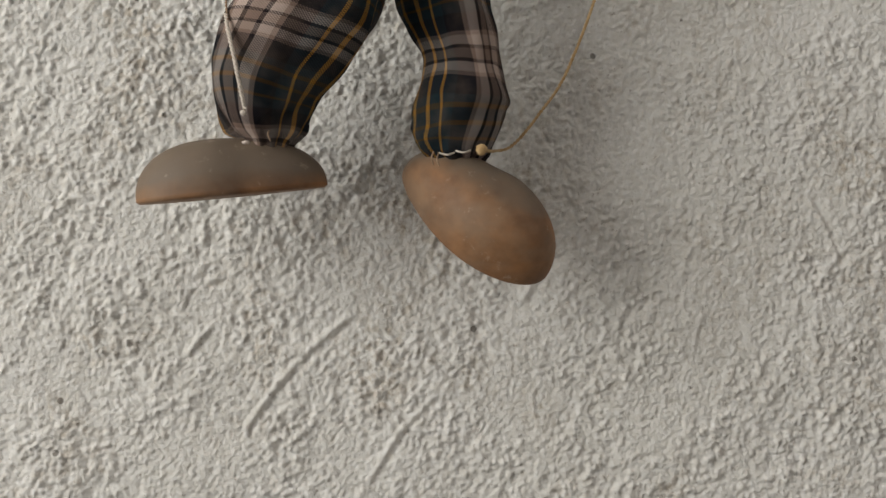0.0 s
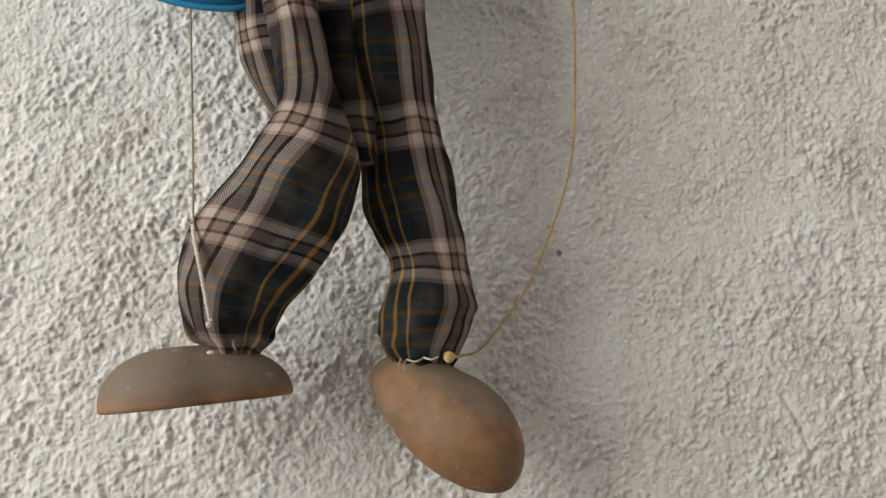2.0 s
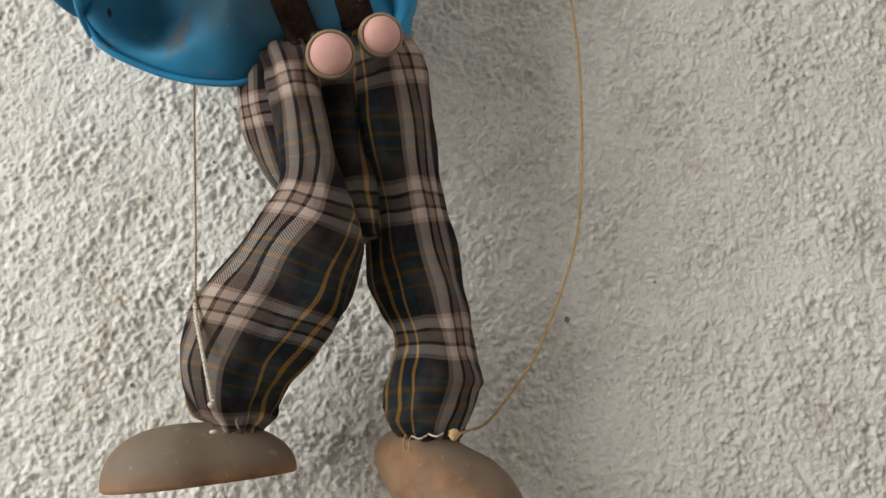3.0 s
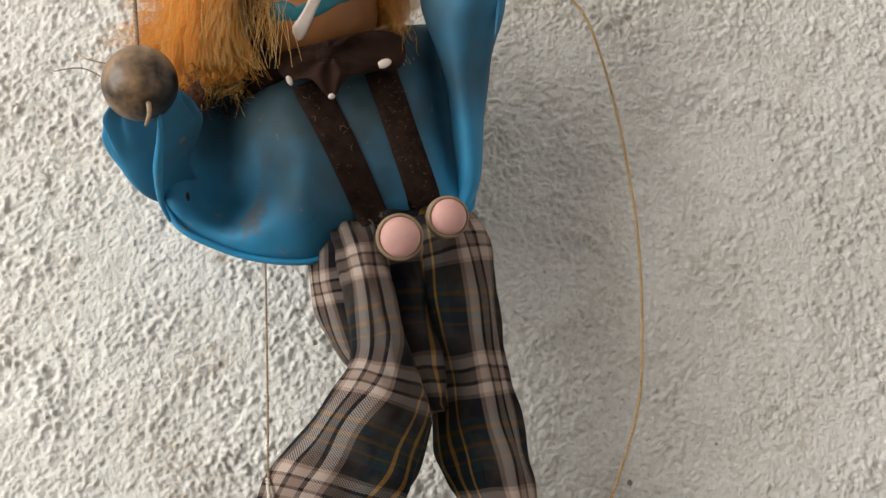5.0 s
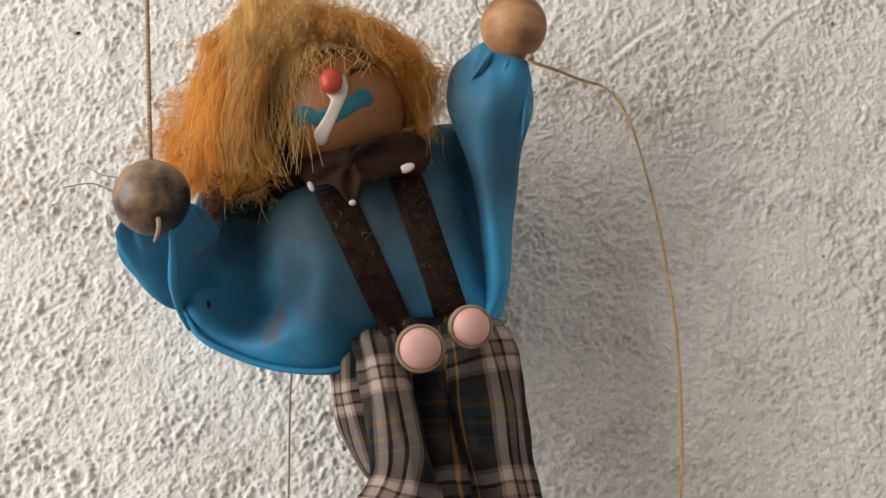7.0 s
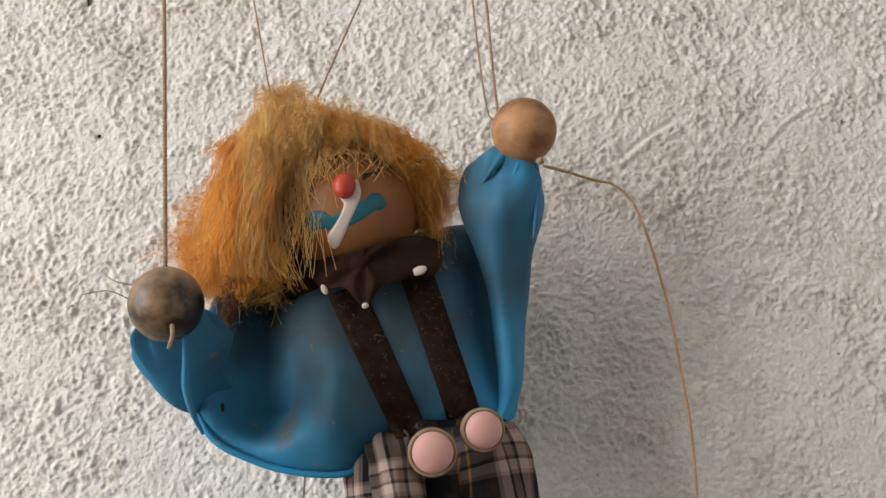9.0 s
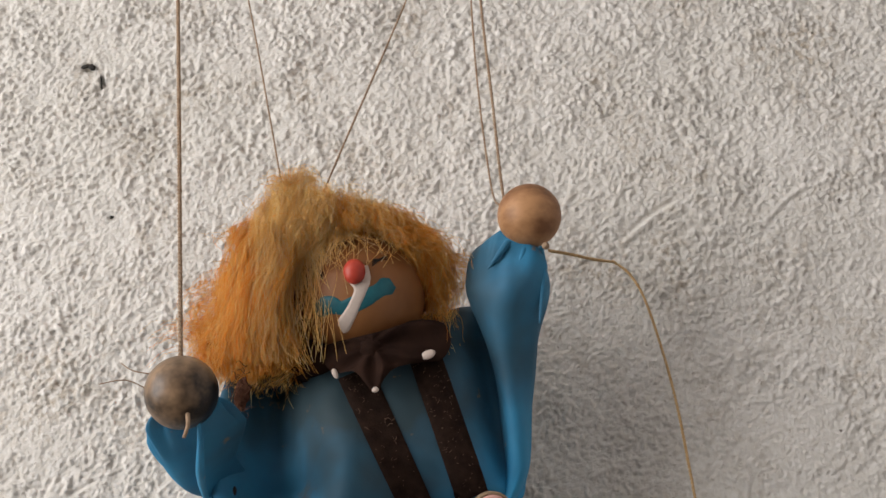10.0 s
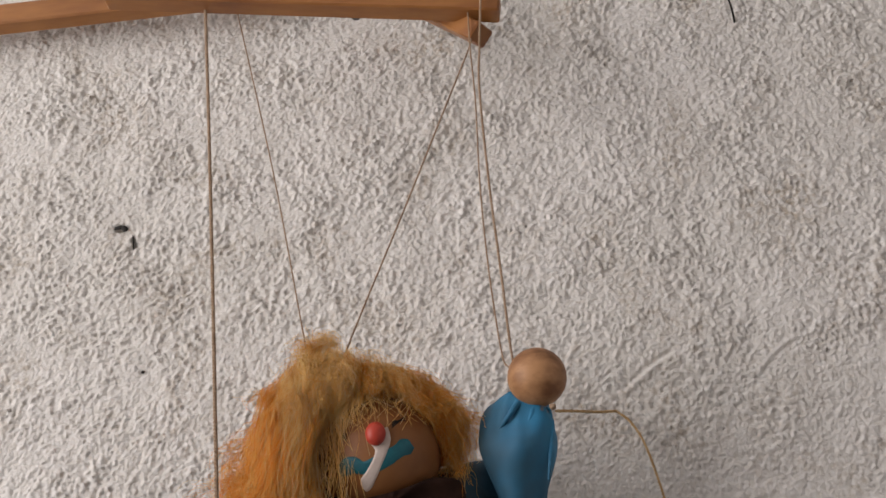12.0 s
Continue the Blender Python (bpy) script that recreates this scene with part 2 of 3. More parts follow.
def build_wall():
    rng = np.random.default_rng(7)
    step = 0.0006
    xs, zs = np.arange(-0.255, 0.2101, step), np.arange(1.395, 1.9901, step)
    gx, gz = np.meshgrid(xs, zs)
    s = gx.shape
    lumps, grain, swell = band(s, step, 0.0013, 0.014, rng, 1.35), band(s, step, 0.0013, 0.005, rng, 0.6), band(s, step, 0.03, 0.09, rng)
    pits, flakes = band(s, step, 0.0016, 0.009, rng, 0.9), band(s, step, 0.0028, 0.016, rng, 0.6)
    rough = np.clip(0.85 + 0.2 * band(s, step, 0.03, 0.12, rng), 0.45, 1.3)
    # the plaster was smeared flatter beside the puppet
    smooth = np.exp(-((gx - 0.075) / 0.045) ** 2 - ((gz - 1.60) / 0.085) ** 2)
    rough *= (1 - 0.3 * smooth) * (1 + 0.15 * np.clip((gz - 1.74) / 0.08, 0, 1))
    # a flat coat with scattered grains, thick in places, and a few soft flakes
    crowd = np.clip(0.75 + 0.3 * band(s, step, 0.012, 0.05, rng), 0.2, 1.5)
    grains = np.clip(grain - 0.35, 0, 1.9) + 0.8 * np.clip(pits - 0.7, 0, 1.4)
    h = rough * (0.00032 * np.tanh(1.4 * lumps) + 0.00055 * crowd * grains + 0.0004 * np.clip(flakes - 0.3, 0, 1.2) - 0.0004 * np.clip(-0.9 - pits, 0, 1.5))
    h += 0.00016 * band(s, step, 0.0011, 0.0022, rng)
    h += 0.00025 * swell
    # bedded straws and trowel drags
    for x0, z0, x1, z1, w, t, dip in (
            (-0.071, 1.456, -0.036, 1.490, 0.0011, 0.0010, 0.0006), (-0.032, 1.437, -0.009, 1.463, 0.0010, 0.0009, 0.0005),
            (-0.088, 1.481, -0.080, 1.490, 0.0009, 0.0008, 0.0006), (-0.022, 1.474, -0.013, 1.483, 0.0008, 0.0008, 0.0004),
            (-0.097, 1.464, -0.084, 1.469, 0.0009, 0.0007, 0.0004), (0.046, 1.757, 0.068, 1.772, 0.0011, -0.0009, -0.0006),
            (0.118, 1.488, 0.131, 1.503, 0.0010, 0.0007, 0.0005), (0.121, 1.520, 0.129, 1.498, 0.0010, -0.0008, -0.0004),
            (-0.158, 1.674, -0.147, 1.681, 0.0008, -0.0006, -0.0003), (0.100, 1.76, 0.118, 1.774, 0.0009, 0.0006, 0.0004)):
        h = ridge(gx, gz, h, x0, z0, x1, z1, w, t, dip)
    for _ in range(130):
        x, z, a, n = rng.uniform(-0.24, 0.23), rng.uniform(1.4, 1.95), rng.normal(1.0, 0.7), rng.uniform(0.004, 0.011)
        sl = (slice(max(0, int((z - 0.02 - zs[0]) / step)), int((z + 0.02 - zs[0]) / step)),
              slice(max(0, int((x - 0.02 - xs[0]) / step)), int((x + 0.02 - xs[0]) / step)))
        if h[sl].size:
            h[sl] = ridge(gx[sl], gz[sl], h[sl], x, z, x + n * math.cos(a), z + n * math.sin(a), rng.uniform(0.0007, 0.0011),
                          rng.uniform(0.0004, 0.0008), rng.uniform(0.0002, 0.0006))
    # a chipped hole with a short crack under it
    for x, z, wx, wz, deep in ((-0.161, 1.852, 0.0026, 0.0014, 0.004), (-0.1545, 1.8445, 0.0006, 0.004, 0.0015), (-0.147, 1.783, 0.0011, 0.0009, 0.002)):
        h -= deep * np.exp(-((gx - x) / wx) ** 2 - ((gz - z) / wz) ** 2)
    edge = np.clip(np.minimum.reduce([gx - xs[0], xs[-1] - gx, gz - zs[0], zs[-1] - gz]) / 0.01, 0, 1)
    h *= edge
    nz, nx = s
    verts = np.stack([gx, -h, gz], -1).reshape(-1, 3)
    i = np.arange(nz * nx).reshape(nz, nx)
    quads = np.stack([i[:-1, :-1], i[:-1, 1:], i[1:, 1:], i[1:, :-1]], -1).reshape(-1, 4)
    # the plain rest of the slab: front round the rough field, sides and back
    x0, x1, z0, z1, n = xs[0], xs[-1], zs[0], zs[-1], len(verts)
    X0, X1, Z0, Z1, T = -0.95, 0.85, 0.0, 2.5, 0.2
    extra = np.array([(x0, 0, z0), (x1, 0, z0), (x1, 0, z1), (x0, 0, z1), (X0, 0, Z0), (X1, 0, Z0), (X1, 0, Z1), (X0, 0, Z1),
                      (X0, T, Z0), (X1, T, Z0), (X1, T, Z1), (X0, T, Z1)])
    more = np.array([(4, 5, 1, 0), (5, 6, 2, 1), (6, 7, 3, 2), (7, 4, 0, 3), (8, 9, 5, 4), (9, 10, 6, 5), (10, 11, 7, 6), (11, 8, 4, 7), (11, 10, 9, 8)]) + n
    verts, quads = np.concatenate([verts, extra]), np.concatenate([quads, more])
    me = bpy.data.meshes.new("wall")
    me.vertices.add(len(verts))
    me.vertices.foreach_set("co", verts.ravel().astype(np.float32))
    me.loops.add(quads.size)
    me.loops.foreach_set("vertex_index", quads.ravel().astype(np.int32))
    me.polygons.add(len(quads))
    me.polygons.foreach_set("loop_start", np.arange(0, quads.size, 4, dtype=np.int32))
    smooth_faces = np.ones(len(quads), dtype=bool)
    smooth_faces[-len(more):] = False
    me.polygons.foreach_set("use_smooth", smooth_faces)
    me.update(calc_edges=True)
    me.materials.append(STUCCO)
    return tagged(new("wall_stucco", me), "off-white rough stucco wall with bedded straws", "wall", kind="structure")


def slabs(name, boxes, mat, label, category):
    """One mesh out of boxes that butt against each other."""
    bm = bmesh.new()
    for x0, x1, y0, y1, z0, z1 in boxes:
        made_box = bmesh.ops.create_cube(bm, size=1)
        for v in made_box["verts"]:
            v.co = ((x0 + x1) / 2 + v.co.x * (x1 - x0), (y0 + y1) / 2 + v.co.y * (y1 - y0), (z0 + z1) / 2 + v.co.z * (z1 - z0))
    me = bpy.data.meshes.new(name)
    bm.to_mesh(me)
    bm.free()
    me.materials.append(mat)
    return tagged(new(name, me), label, category, kind="structure")


build_wall()
chip = bpy.data.meshes.new("wall_chip")
bm = bmesh.new()
for x, z, rx, rz, turn in ((-0.1615, 1.8525, 0.0024, 0.0009, 0.2), (-0.1592, 1.8518, 0.0016, 0.0012, -0.5), (-0.1548, 1.8445, 0.0004, 0.0034, 0.1), (-0.147, 1.783, 0.0008, 0.0006, 0.3)):
    lump = bmesh.ops.create_icosphere(bm, subdivisions=3, radius=1)["verts"]
    for v in lump:
        k = 1 + 0.45 * noise.noise(v.co * 2.1 + Vector((x, z, 0)) * 900)
        px, pz = v.co.x * rx * k, v.co.z * rz * k
        v.co = (x + px * math.cos(turn) - pz * math.sin(turn), v.co.y * 0.0006, z + px * math.sin(turn) + pz * math.cos(turn))
bm.to_mesh(chip)
bm.free()
chip.materials.append(INK)
tagged(new("wall_chip", chip), "dark dirty chips in the stucco", "wall chip", kind="structure")
slabs("wall_window", ((-1.15, WIN_X, -2.6, WIN_Y0, 0, 2.5), (-1.15, WIN_X, WIN_Y1, 0.2, 0, 2.5), (-1.15, WIN_X, WIN_Y0, WIN_Y1, 0, WIN_Z0), (-1.15, WIN_X, WIN_Y0, WIN_Y1, WIN_Z1, 2.5)),
      PLASTER, "plain plastered wall with a window opening", "wall")
slabs("window_1", ((-1.10, -1.04, WIN_Y0, WIN_Y0 + 0.04, WIN_Z0, WIN_Z1), (-1.10, -1.04, WIN_Y1 - 0.04, WIN_Y1, WIN_Z0, WIN_Z1),
                   (-1.10, -1.04, WIN_Y0 + 0.04, WIN_Y1 - 0.04, WIN_Z0, WIN_Z0 + 0.04), (-1.10, -1.04, WIN_Y0 + 0.04, WIN_Y1 - 0.04, WIN_Z1 - 0.04, WIN_Z1)),
      WOOD, "wooden window frame in the plastered wall", "window")
# added out of view: a pale side wall that bounces light into the shadows
slabs("fill_wall_right", ((0.85, 1.05, -2.6, 0.2, 0, 2.5),), PLASTER, "unseen plastered side wall added to bounce fill light", "wall")
# added behind the camera; its grey is set for the fill it returns
slabs("fill_wall_back", ((-1.15, 1.05, -2.8, -2.6, 0, 2.5),), DARKWALL, "unseen light grey rear wall added for front fill light", "wall")
slabs("ceiling", ((-1.15, 1.05, -2.8, 0.2, 2.5, 2.65),), PLASTER, "plain plastered ceiling", "ceiling")
slabs("floor", ((-1.15, 1.05, -2.8, 0.2, -0.1, 0),), GROUND, "worn grey concrete floor", "floor")


# ---- shapes, in millimetres from a point on the wall 1.5 m up ----
class Shape:
    """Gathers pieces with their own materials into one mesh."""

    def __init__(self):
        self.v, self.f, self.mi, self.uv, self.mats = [], [], [], [], []

    def grid(self, pts, mat, uvs=None, closed_u=True, cap=False):
        """pts: rows of points; joins row to row, and each row round on itself when closed_u."""
        if mat not in self.mats:
            self.mats.append(mat)
        k, base, rows, cols = self.mats.index(mat), len(self.v), len(pts), len(pts[0])
        for row in pts:
            self.v.extend(row)
        for r in range(rows - 1):
            for c in range(cols if closed_u else cols - 1):
                d = (c + 1) % cols
                self.f.append((base + r * cols + c, base + r * cols + d, base + (r + 1) * cols + d, base + (r + 1) * cols + c))
                self.mi.append(k)
                if uvs:
                    du = uvs[r][c][0] + 0.001 if c + 1 == cols else uvs[r][d][0]
                    self.uv.append((uvs[r][c], (du, uvs[r][d][1]), (uvs[r + 1][c][0] + 0.001 if c + 1 == cols else uvs[r + 1][d][0], uvs[r + 1][d][1]), uvs[r + 1][c]))
                else:
                    self.uv.append(((0, 0),) * 4)
        if cap:
            for r in (0, rows - 1):
                self.f.append(tuple(base + r * cols + c for c in range(cols)))
                self.mi.append(k)
                self.uv.append(((0, 0),) * cols)

    def ball(self, c, r, mat, nu=28, nv=18, turn=None, lump=0.0):
        rows = []
        for j in range(nv + 1):
            p = math.pi * j / nv
            row = []
            for i in range(nu):
                a = 2 * math.pi * i / nu
                d = Vector((math.sin(p) * math.cos(a), math.sin(p) * math.sin(a), math.cos(p)))
                q = Vector((d.x * r[0], d.y * r[1], d.z * r[2]))
                if lump:
                    q *= 1 + lump * noise.noise(d * 2.3 + Vector(c) * 0.1)
                row.append(Vector(c) + (turn @ q if turn else q))
            rows.append(row)
        self.grid(rows, mat)

    def tube(self, path, r, mat, n=8, cap=True):
        rows = []
        for i, p in enumerate(path):
            t = (path[min(i + 1, len(path) - 1)] - path[max(i - 1, 0)]).normalized()
            side = t.cross(Vector((0.13, 1, 0.21))).normalized()
            up = side.cross(t)
            q = r(i / (len(path) - 1)) if callable(r) else r
            rows.append([p + q * (math.cos(2 * math.pi * k / n) * side + math.sin(2 * math.pi * k / n) * up) for k in range(n)])
        self.grid(rows, mat, cap=cap)

    def loft(self, rings, mat, n=64, steps=9, fold=lambda s, a: 0.0, lay=None, v0=0.0, along=1.0, cap=True):
        """rings: (x0, z0, x1, z1, y, depth), the two sides of a cloth tube and its middle's distance and half thickness; lay gives the cloth's width round
        the tube and where its pattern meets the front."""
        fine = smooth_list(rings, steps)
        rows, uvs, length, last = [], [], 0.0, None
        for i, (x0, z0, x1, z1, y, b) in enumerate(fine):
            c, half = Vector(((x0 + x1) / 2, y, (z0 + z1) / 2)), Vector(((x1 - x0) / 2, 0, (z1 - z0) / 2))
            length += (c - last).length if last else 0.0
            last = c
            row, uvrow, s = [], [], i / (len(fine) - 1)
            for k in range(n):
                a = -math.pi / 2 + 2 * math.pi * k / n
                g = 1 + fold(s, a)
                row.append(c + half * math.cos(a) * g + Vector((0, -b * math.sin(a) * g, 0)))
                wob = noise.noise_vector(Vector((math.cos(a), math.sin(a), length * 0.05)) * 1.3)
                girth, shift, way = lay(s) if lay else (84.0, 0.0, 1)
                uvrow.append(((shift + way * girth * (k / n - 0.5) + 0.9 * wob.x) / 1000, (v0 + along * length + 1.2 * wob.y) / 1000))
            rows.append(row)
            uvs.append(uvrow)
        self.grid(rows, mat, uvs, cap=cap)

    def strip(self, path, mat, surface, thick):
        """path: (x, z, half width); a soft-edged band laid on a surface."""
        rows = []
        for i, (x, z, w) in enumerate(path):
            a, b = path[max(i - 1, 0)], path[min(i + 1, len(path) - 1)]
            t = Vector((b[0] - a[0], b[1] - a[1])).normalized()
            row = []
            for o, lift in ((-1.0, -0.5), (-0.9, 0.8), (-0.45, 1.0), (0.0, 1.0), (0.45, 1.0), (0.9, 0.8), (1.0, -0.5)):
                px, pz = x - t.y * o * w, z + t.x * o * w
                row.append(Vector((px, surface(px, pz) - lift * thick, pz)))
            rows.append(row)
        self.grid(rows, mat, closed_u=False)

    def pillow(self, outline, centre, mat, front, back, wrinkle, rings=18):
        """A stuffed cloth shape: front and back sheets that meet along an outline of (x, z, y)."""
        edge = smooth_list(list(outline) + [outline[0]], 12)[:-1]
        for depth, sign in ((front, -1), (back, 1)):
            rows = []
            for j in range(rings + 1):
                s = 1 - j / rings
                row = []
                for x, z, y in edge:
                    px, pz = centre[0] + (x - centre[0]) * s, centre[1] + (z - centre[1]) * s
                    py = centre[2] + (y - centre[2]) * s
                    row.append(Vector((px, py + sign * depth * (1 - s ** 2.6) ** 0.6 + (wrinkle(px, pz) * min(1, (1 - s) * 5) if s < 1 else 0), pz)))
                rows.append(row)
            self.grid(rows, mat)

    def done(self, name, mats=None):
        me = bpy.data.meshes.new(name)
        me.from_pydata([(p[0] / 1000, p[1] / 1000, 1.5 + p[2] / 1000) for p in self.v], [], self.f)
        for m in self.mats:
            me.materials.append(m)
        me.polygons.foreach_set("material_index", self.mi)
        me.polygons.foreach_set("use_smooth", [True] * len(self.f))
        layer = me.uv_layers.new(name="UVMap")
        layer.data.foreach_set("uv", [c for face in self.uv for uv in face for c in uv])
        me.update()
        return new(name, me)


def smooth_list(items, steps):
    """Catmull-Rom through tuples of numbers."""
    out, n = [], len(items)
    arr = [np.array(i, dtype=float) for i in items]
    for i in range(n - 1):
        p0, p1, p2, p3 = arr[max(i - 1, 0)], arr[i], arr[i + 1], arr[min(i + 2, n - 1)]
        for k in range(steps):
            t = k / steps
            out.append(tuple(0.5 * (2 * p1 + (p2 - p0) * t + (2 * p0 - 5 * p1 + 4 * p2 - p3) * t * t + (3 * p1 - p0 - 3 * p2 + p3) * t ** 3)))
    out.append(tuple(arr[-1]))
    return out


def curve(pts, steps=8):
    return [Vector(p) for p in smooth_list(pts, steps)]


# ---- the puppet: one mesh ----
doll = Shape()


def shoe(centre, along, up, length, width, height, mat):
    """A flat-soled half egg."""
    along = Vector(along).normalized()
    across = along.cross(Vector(up)).normalized()
    up = across.cross(along)
    turn = Matrix((along, across, up)).transposed()
    rows, n = [], 56
    for j in range(21):
        s = j / 20
        row = []
        for i in range(n):
            a = 2 * math.pi * i / n
            r = math.sin(s * math.pi / 2)
            h = (1 - r ** 2.5) ** 0.5 if r < 1 else 0.0
            blunt = 1 + 0.05 * math.cos(2 * a)
            q = Vector((r * blunt * math.cos(a) * length / 2, r * math.sin(a) * width / 2 * (1 + 0.16 * math.cos(a)) * (1 - 0.10 * math.exp(-((math.cos(a) + 0.25) / 0.3) ** 2) * (math.sin(a) < 0)), h * height * (1 + 0.10 * r * math.cos(a))))
            row.append(Vector(centre) + turn @ q)
        rows.append(row)
    # the thin rounded rim and the sole
    for shrink, drop in ((1.0, 1.0), (0.97, 1.6), (0.0, 1.6)):
        rows.append([Vector(centre) + (p - Vector(centre)) * shrink - up * drop for p in rows[20]])
    doll.grid(rows, mat)


shoe((-67, -33, 30.2), (-1, -0.04, -0.045), (0.0, -0.06, 1), 53.5, 29, 15.5, DUSTY_SHOE)
shoe((5.2, -25, 17.8), (0.72, -0.22, -0.68), (0.40, -0.80, 0.42), 53, 30, 19, TAN_SHOE)
doll.ball((-61, -45, 42.6), (1.2, 0.8, 0.6), WHITE, 10, 8)


def leg_fold(seed, gather):
    def fold(s, a):
        tight = max(0.0, (s - gather) / (1 - gather))
        pleat = 0.34 * tight ** 1.2 * (abs(math.sin(5.5 * a + seed)) - 0.6 + 0.25 * math.sin(3 * a + 2 * seed))
        soft = 0.19 * noise.noise(Vector((math.cos(a) * 1.2 + seed, math.sin(a) * 1.2, s * 7))) + 0.07 * noise.noise(Vector((math.cos(a) * 3 + seed, math.sin(a) * 3, s * 16)))
        crease = 0.06 * math.sin(3 * a + s * 17 + seed) * math.sin(s * math.pi)
        waist = 0.16 * max(0.0, 1 - s / 0.16) * math.sin(7 * a + seed)
        return pleat + soft + crease + waist
    return fold


LEG_L = [(-43, 152, -29, 153, -50, 6), (-42.5, 147, -28, 148, -55, 8), (-41, 139, -26, 140, -60, 9.5), (-39.5, 128, -24, 130, -62, 10), (-38.5, 117, -23.5, 119, -61, 10),
         (-39, 108.5, -20, 104, -57, 11), (-45, 101, -15.5, 90, -52, 13), (-55, 89, -20, 75.5, -47, 15), (-63.6, 78, -27, 66, -43, 15), (-69.5, 66.5, -37, 56.5, -39, 14),
         (-71, 56, -42.5, 50.5, -36, 12.5), (-68, 48, -46, 45.5, -34, 9), (-64, 45, -49, 42.5, -34, 6), (-63, 40, -50, 38, -34, 5)]
HIP_L = [(-47, 152, -22, 153, -46, 7), (-49.5, 146, -20, 147, -47, 9), (-50, 137, -20, 138, -47, 9.5), (-48, 126, -20, 125, -48, 9), (-43.5, 114.5, -20, 108, -48, 8), (-39.5, 109, -20, 100, -47, 6)]
SEAT = [(-36, 154, -10, 155, -44, 12), (-34, 140, -11, 142, -44, 13), (-30, 122, -11, 122, -43, 12), (-28, 104, -10, 104, -42, 11), (-22, 95, -10, 95, -41, 7)]
LEG_R = [(-19, 152, 0, 153, -46, 13), (-19, 140, 5, 143, -44, 15), (-17, 122, 6.5, 123, -41, 14.5), (-15.5, 104, 8.5, 106, -38, 13.5),
         (-14.5, 86, 11.5, 90, -35, 13), (-11.6, 73.6, 14, 75, -33, 13), (-8.5, 64, 16, 62, -32, 12.5), (-10.5, 55, 17.5, 53, -31, 13),
         (-12.3, 46, 16.5, 47, -30, 12), (-10.5, 40, 11.5, 38.5, -29, 9), (-7, 35.5, 9, 35.5, -28, 6.5), (-6, 30, 7, 30, -27, 5)]


def lay_left(s):
    k = min(1.0, max(0.0, (s - 0.3) / 0.22))
    k = k * k * (3 - 2 * k)
    return 46 + 38 * k, 8.0 - 9.7 * k, 1


doll.loft(SEAT, PLAID, 56, 8, leg_fold(2.2, 0.9), lay=lambda s: (60.0, -24.0, -1), v0=-2.75)
doll.loft(HIP_L, PLAID, 56, 8, lambda s, a: 0.10 * noise.noise(Vector((math.cos(a) * 1.5, math.sin(a) * 1.5, s * 4))) + 0.07 * (1 - s) ** 3 * math.sin(9 * a), lay=lambda s: (84.0, 32.0, 1), v0=-15, along=1.1)
doll.loft(LEG_L, PLAID, 80, 10, leg_fold(1.3, 0.74), lay=lay_left, v0=-15, along=1.11)
doll.loft(LEG_R, PLAID, 80, 10, leg_fold(4.1, 0.78), lay=lambda s: (84.0, -1.7, -1), v0=-2.75)

for x, z, y, w in ((-3.0, 37.0, -38, 2.2), (1.8, 37.3, -39, 2.2)):
    doll.tube(curve([(x - w, y + 1.5, z + 0.6), (x, y - 0.6, z - 0.3), (x + w, y + 1.5, z + 0.5)], 5), 0.3, PALE, 6)
for x, z, y in ((-7.0, 37, -37), (-5.5, 36.5, -38), (-54, 46, -41)):
    doll.tube(curve([(x, y, z + 1), (x - 0.8, y - 2, z - 1), (x - 0.2, y - 1.5, z - 3)], 4), 0.25, TWINE, 5)
# shirt
SHIRT = [(-88, 200, -52), (-93, 180, -55), (-92.5, 163, -56), (-86, 153, -55), (-75.6, 147, -53), (-64, 143, -51), (-50, 141.6, -50), (-40, 145, -48), (-30, 150, -47),
         (-14, 153, -45), (-1, 155, -43), (3, 163, -42), (5, 190, -42), (3, 208, -42), (-5, 220, -40), (-22, 220, -40), (-45, 214, -42), (-70, 208, -46)]


def shirt_wrinkle(x, z):
    p = Vector((x * 0.05, z * 0.05, 2.0))
    return 2.6 * noise.noise(p) + 1.7 * math.sin((x + 52) * 0.22 + (z - 140) * 0.05) * max(0.0, 1 - abs(z - 146) / 22) \
        + 0.8 * noise.noise(p * 2.7) \
        + 23 * math.exp(-((x + 74) / 12) ** 2) * min(1.0, max(0.0, (z - 148) / 14)) - 6 * math.exp(-((x + 48) / 9) ** 2 - ((z - 160) / 16) ** 2) \
        - 5 * math.exp(-((x + 90) / 6) ** 2) + 10 * math.exp(-((x + 2.5 + (z - 165) * 0.12) / 4.5) ** 2) * min(1.0, max(0.0, (z - 153) / 14))


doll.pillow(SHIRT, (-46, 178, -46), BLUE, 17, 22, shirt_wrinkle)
from mathutils.bvhtree import BVHTree
tree = BVHTree.FromPolygons([tuple(p) for p in doll.v], list(doll.f))


def on_doll(x, z):
    hit = tree.ray_cast(Vector((x, -300, z)), Vector((0, 1, 0)))[0]
    return hit.y if hit else -45.0


# rolled hem along the lower edge
doll.tube(curve([(-92.5, -57, 164), (-87, -57, 153), (-76, -55, 146.5), (-64, -53, 142.6), (-50, -52, 141.2), (-41, -50, 144.5)], 10), 1.0, BLUE)
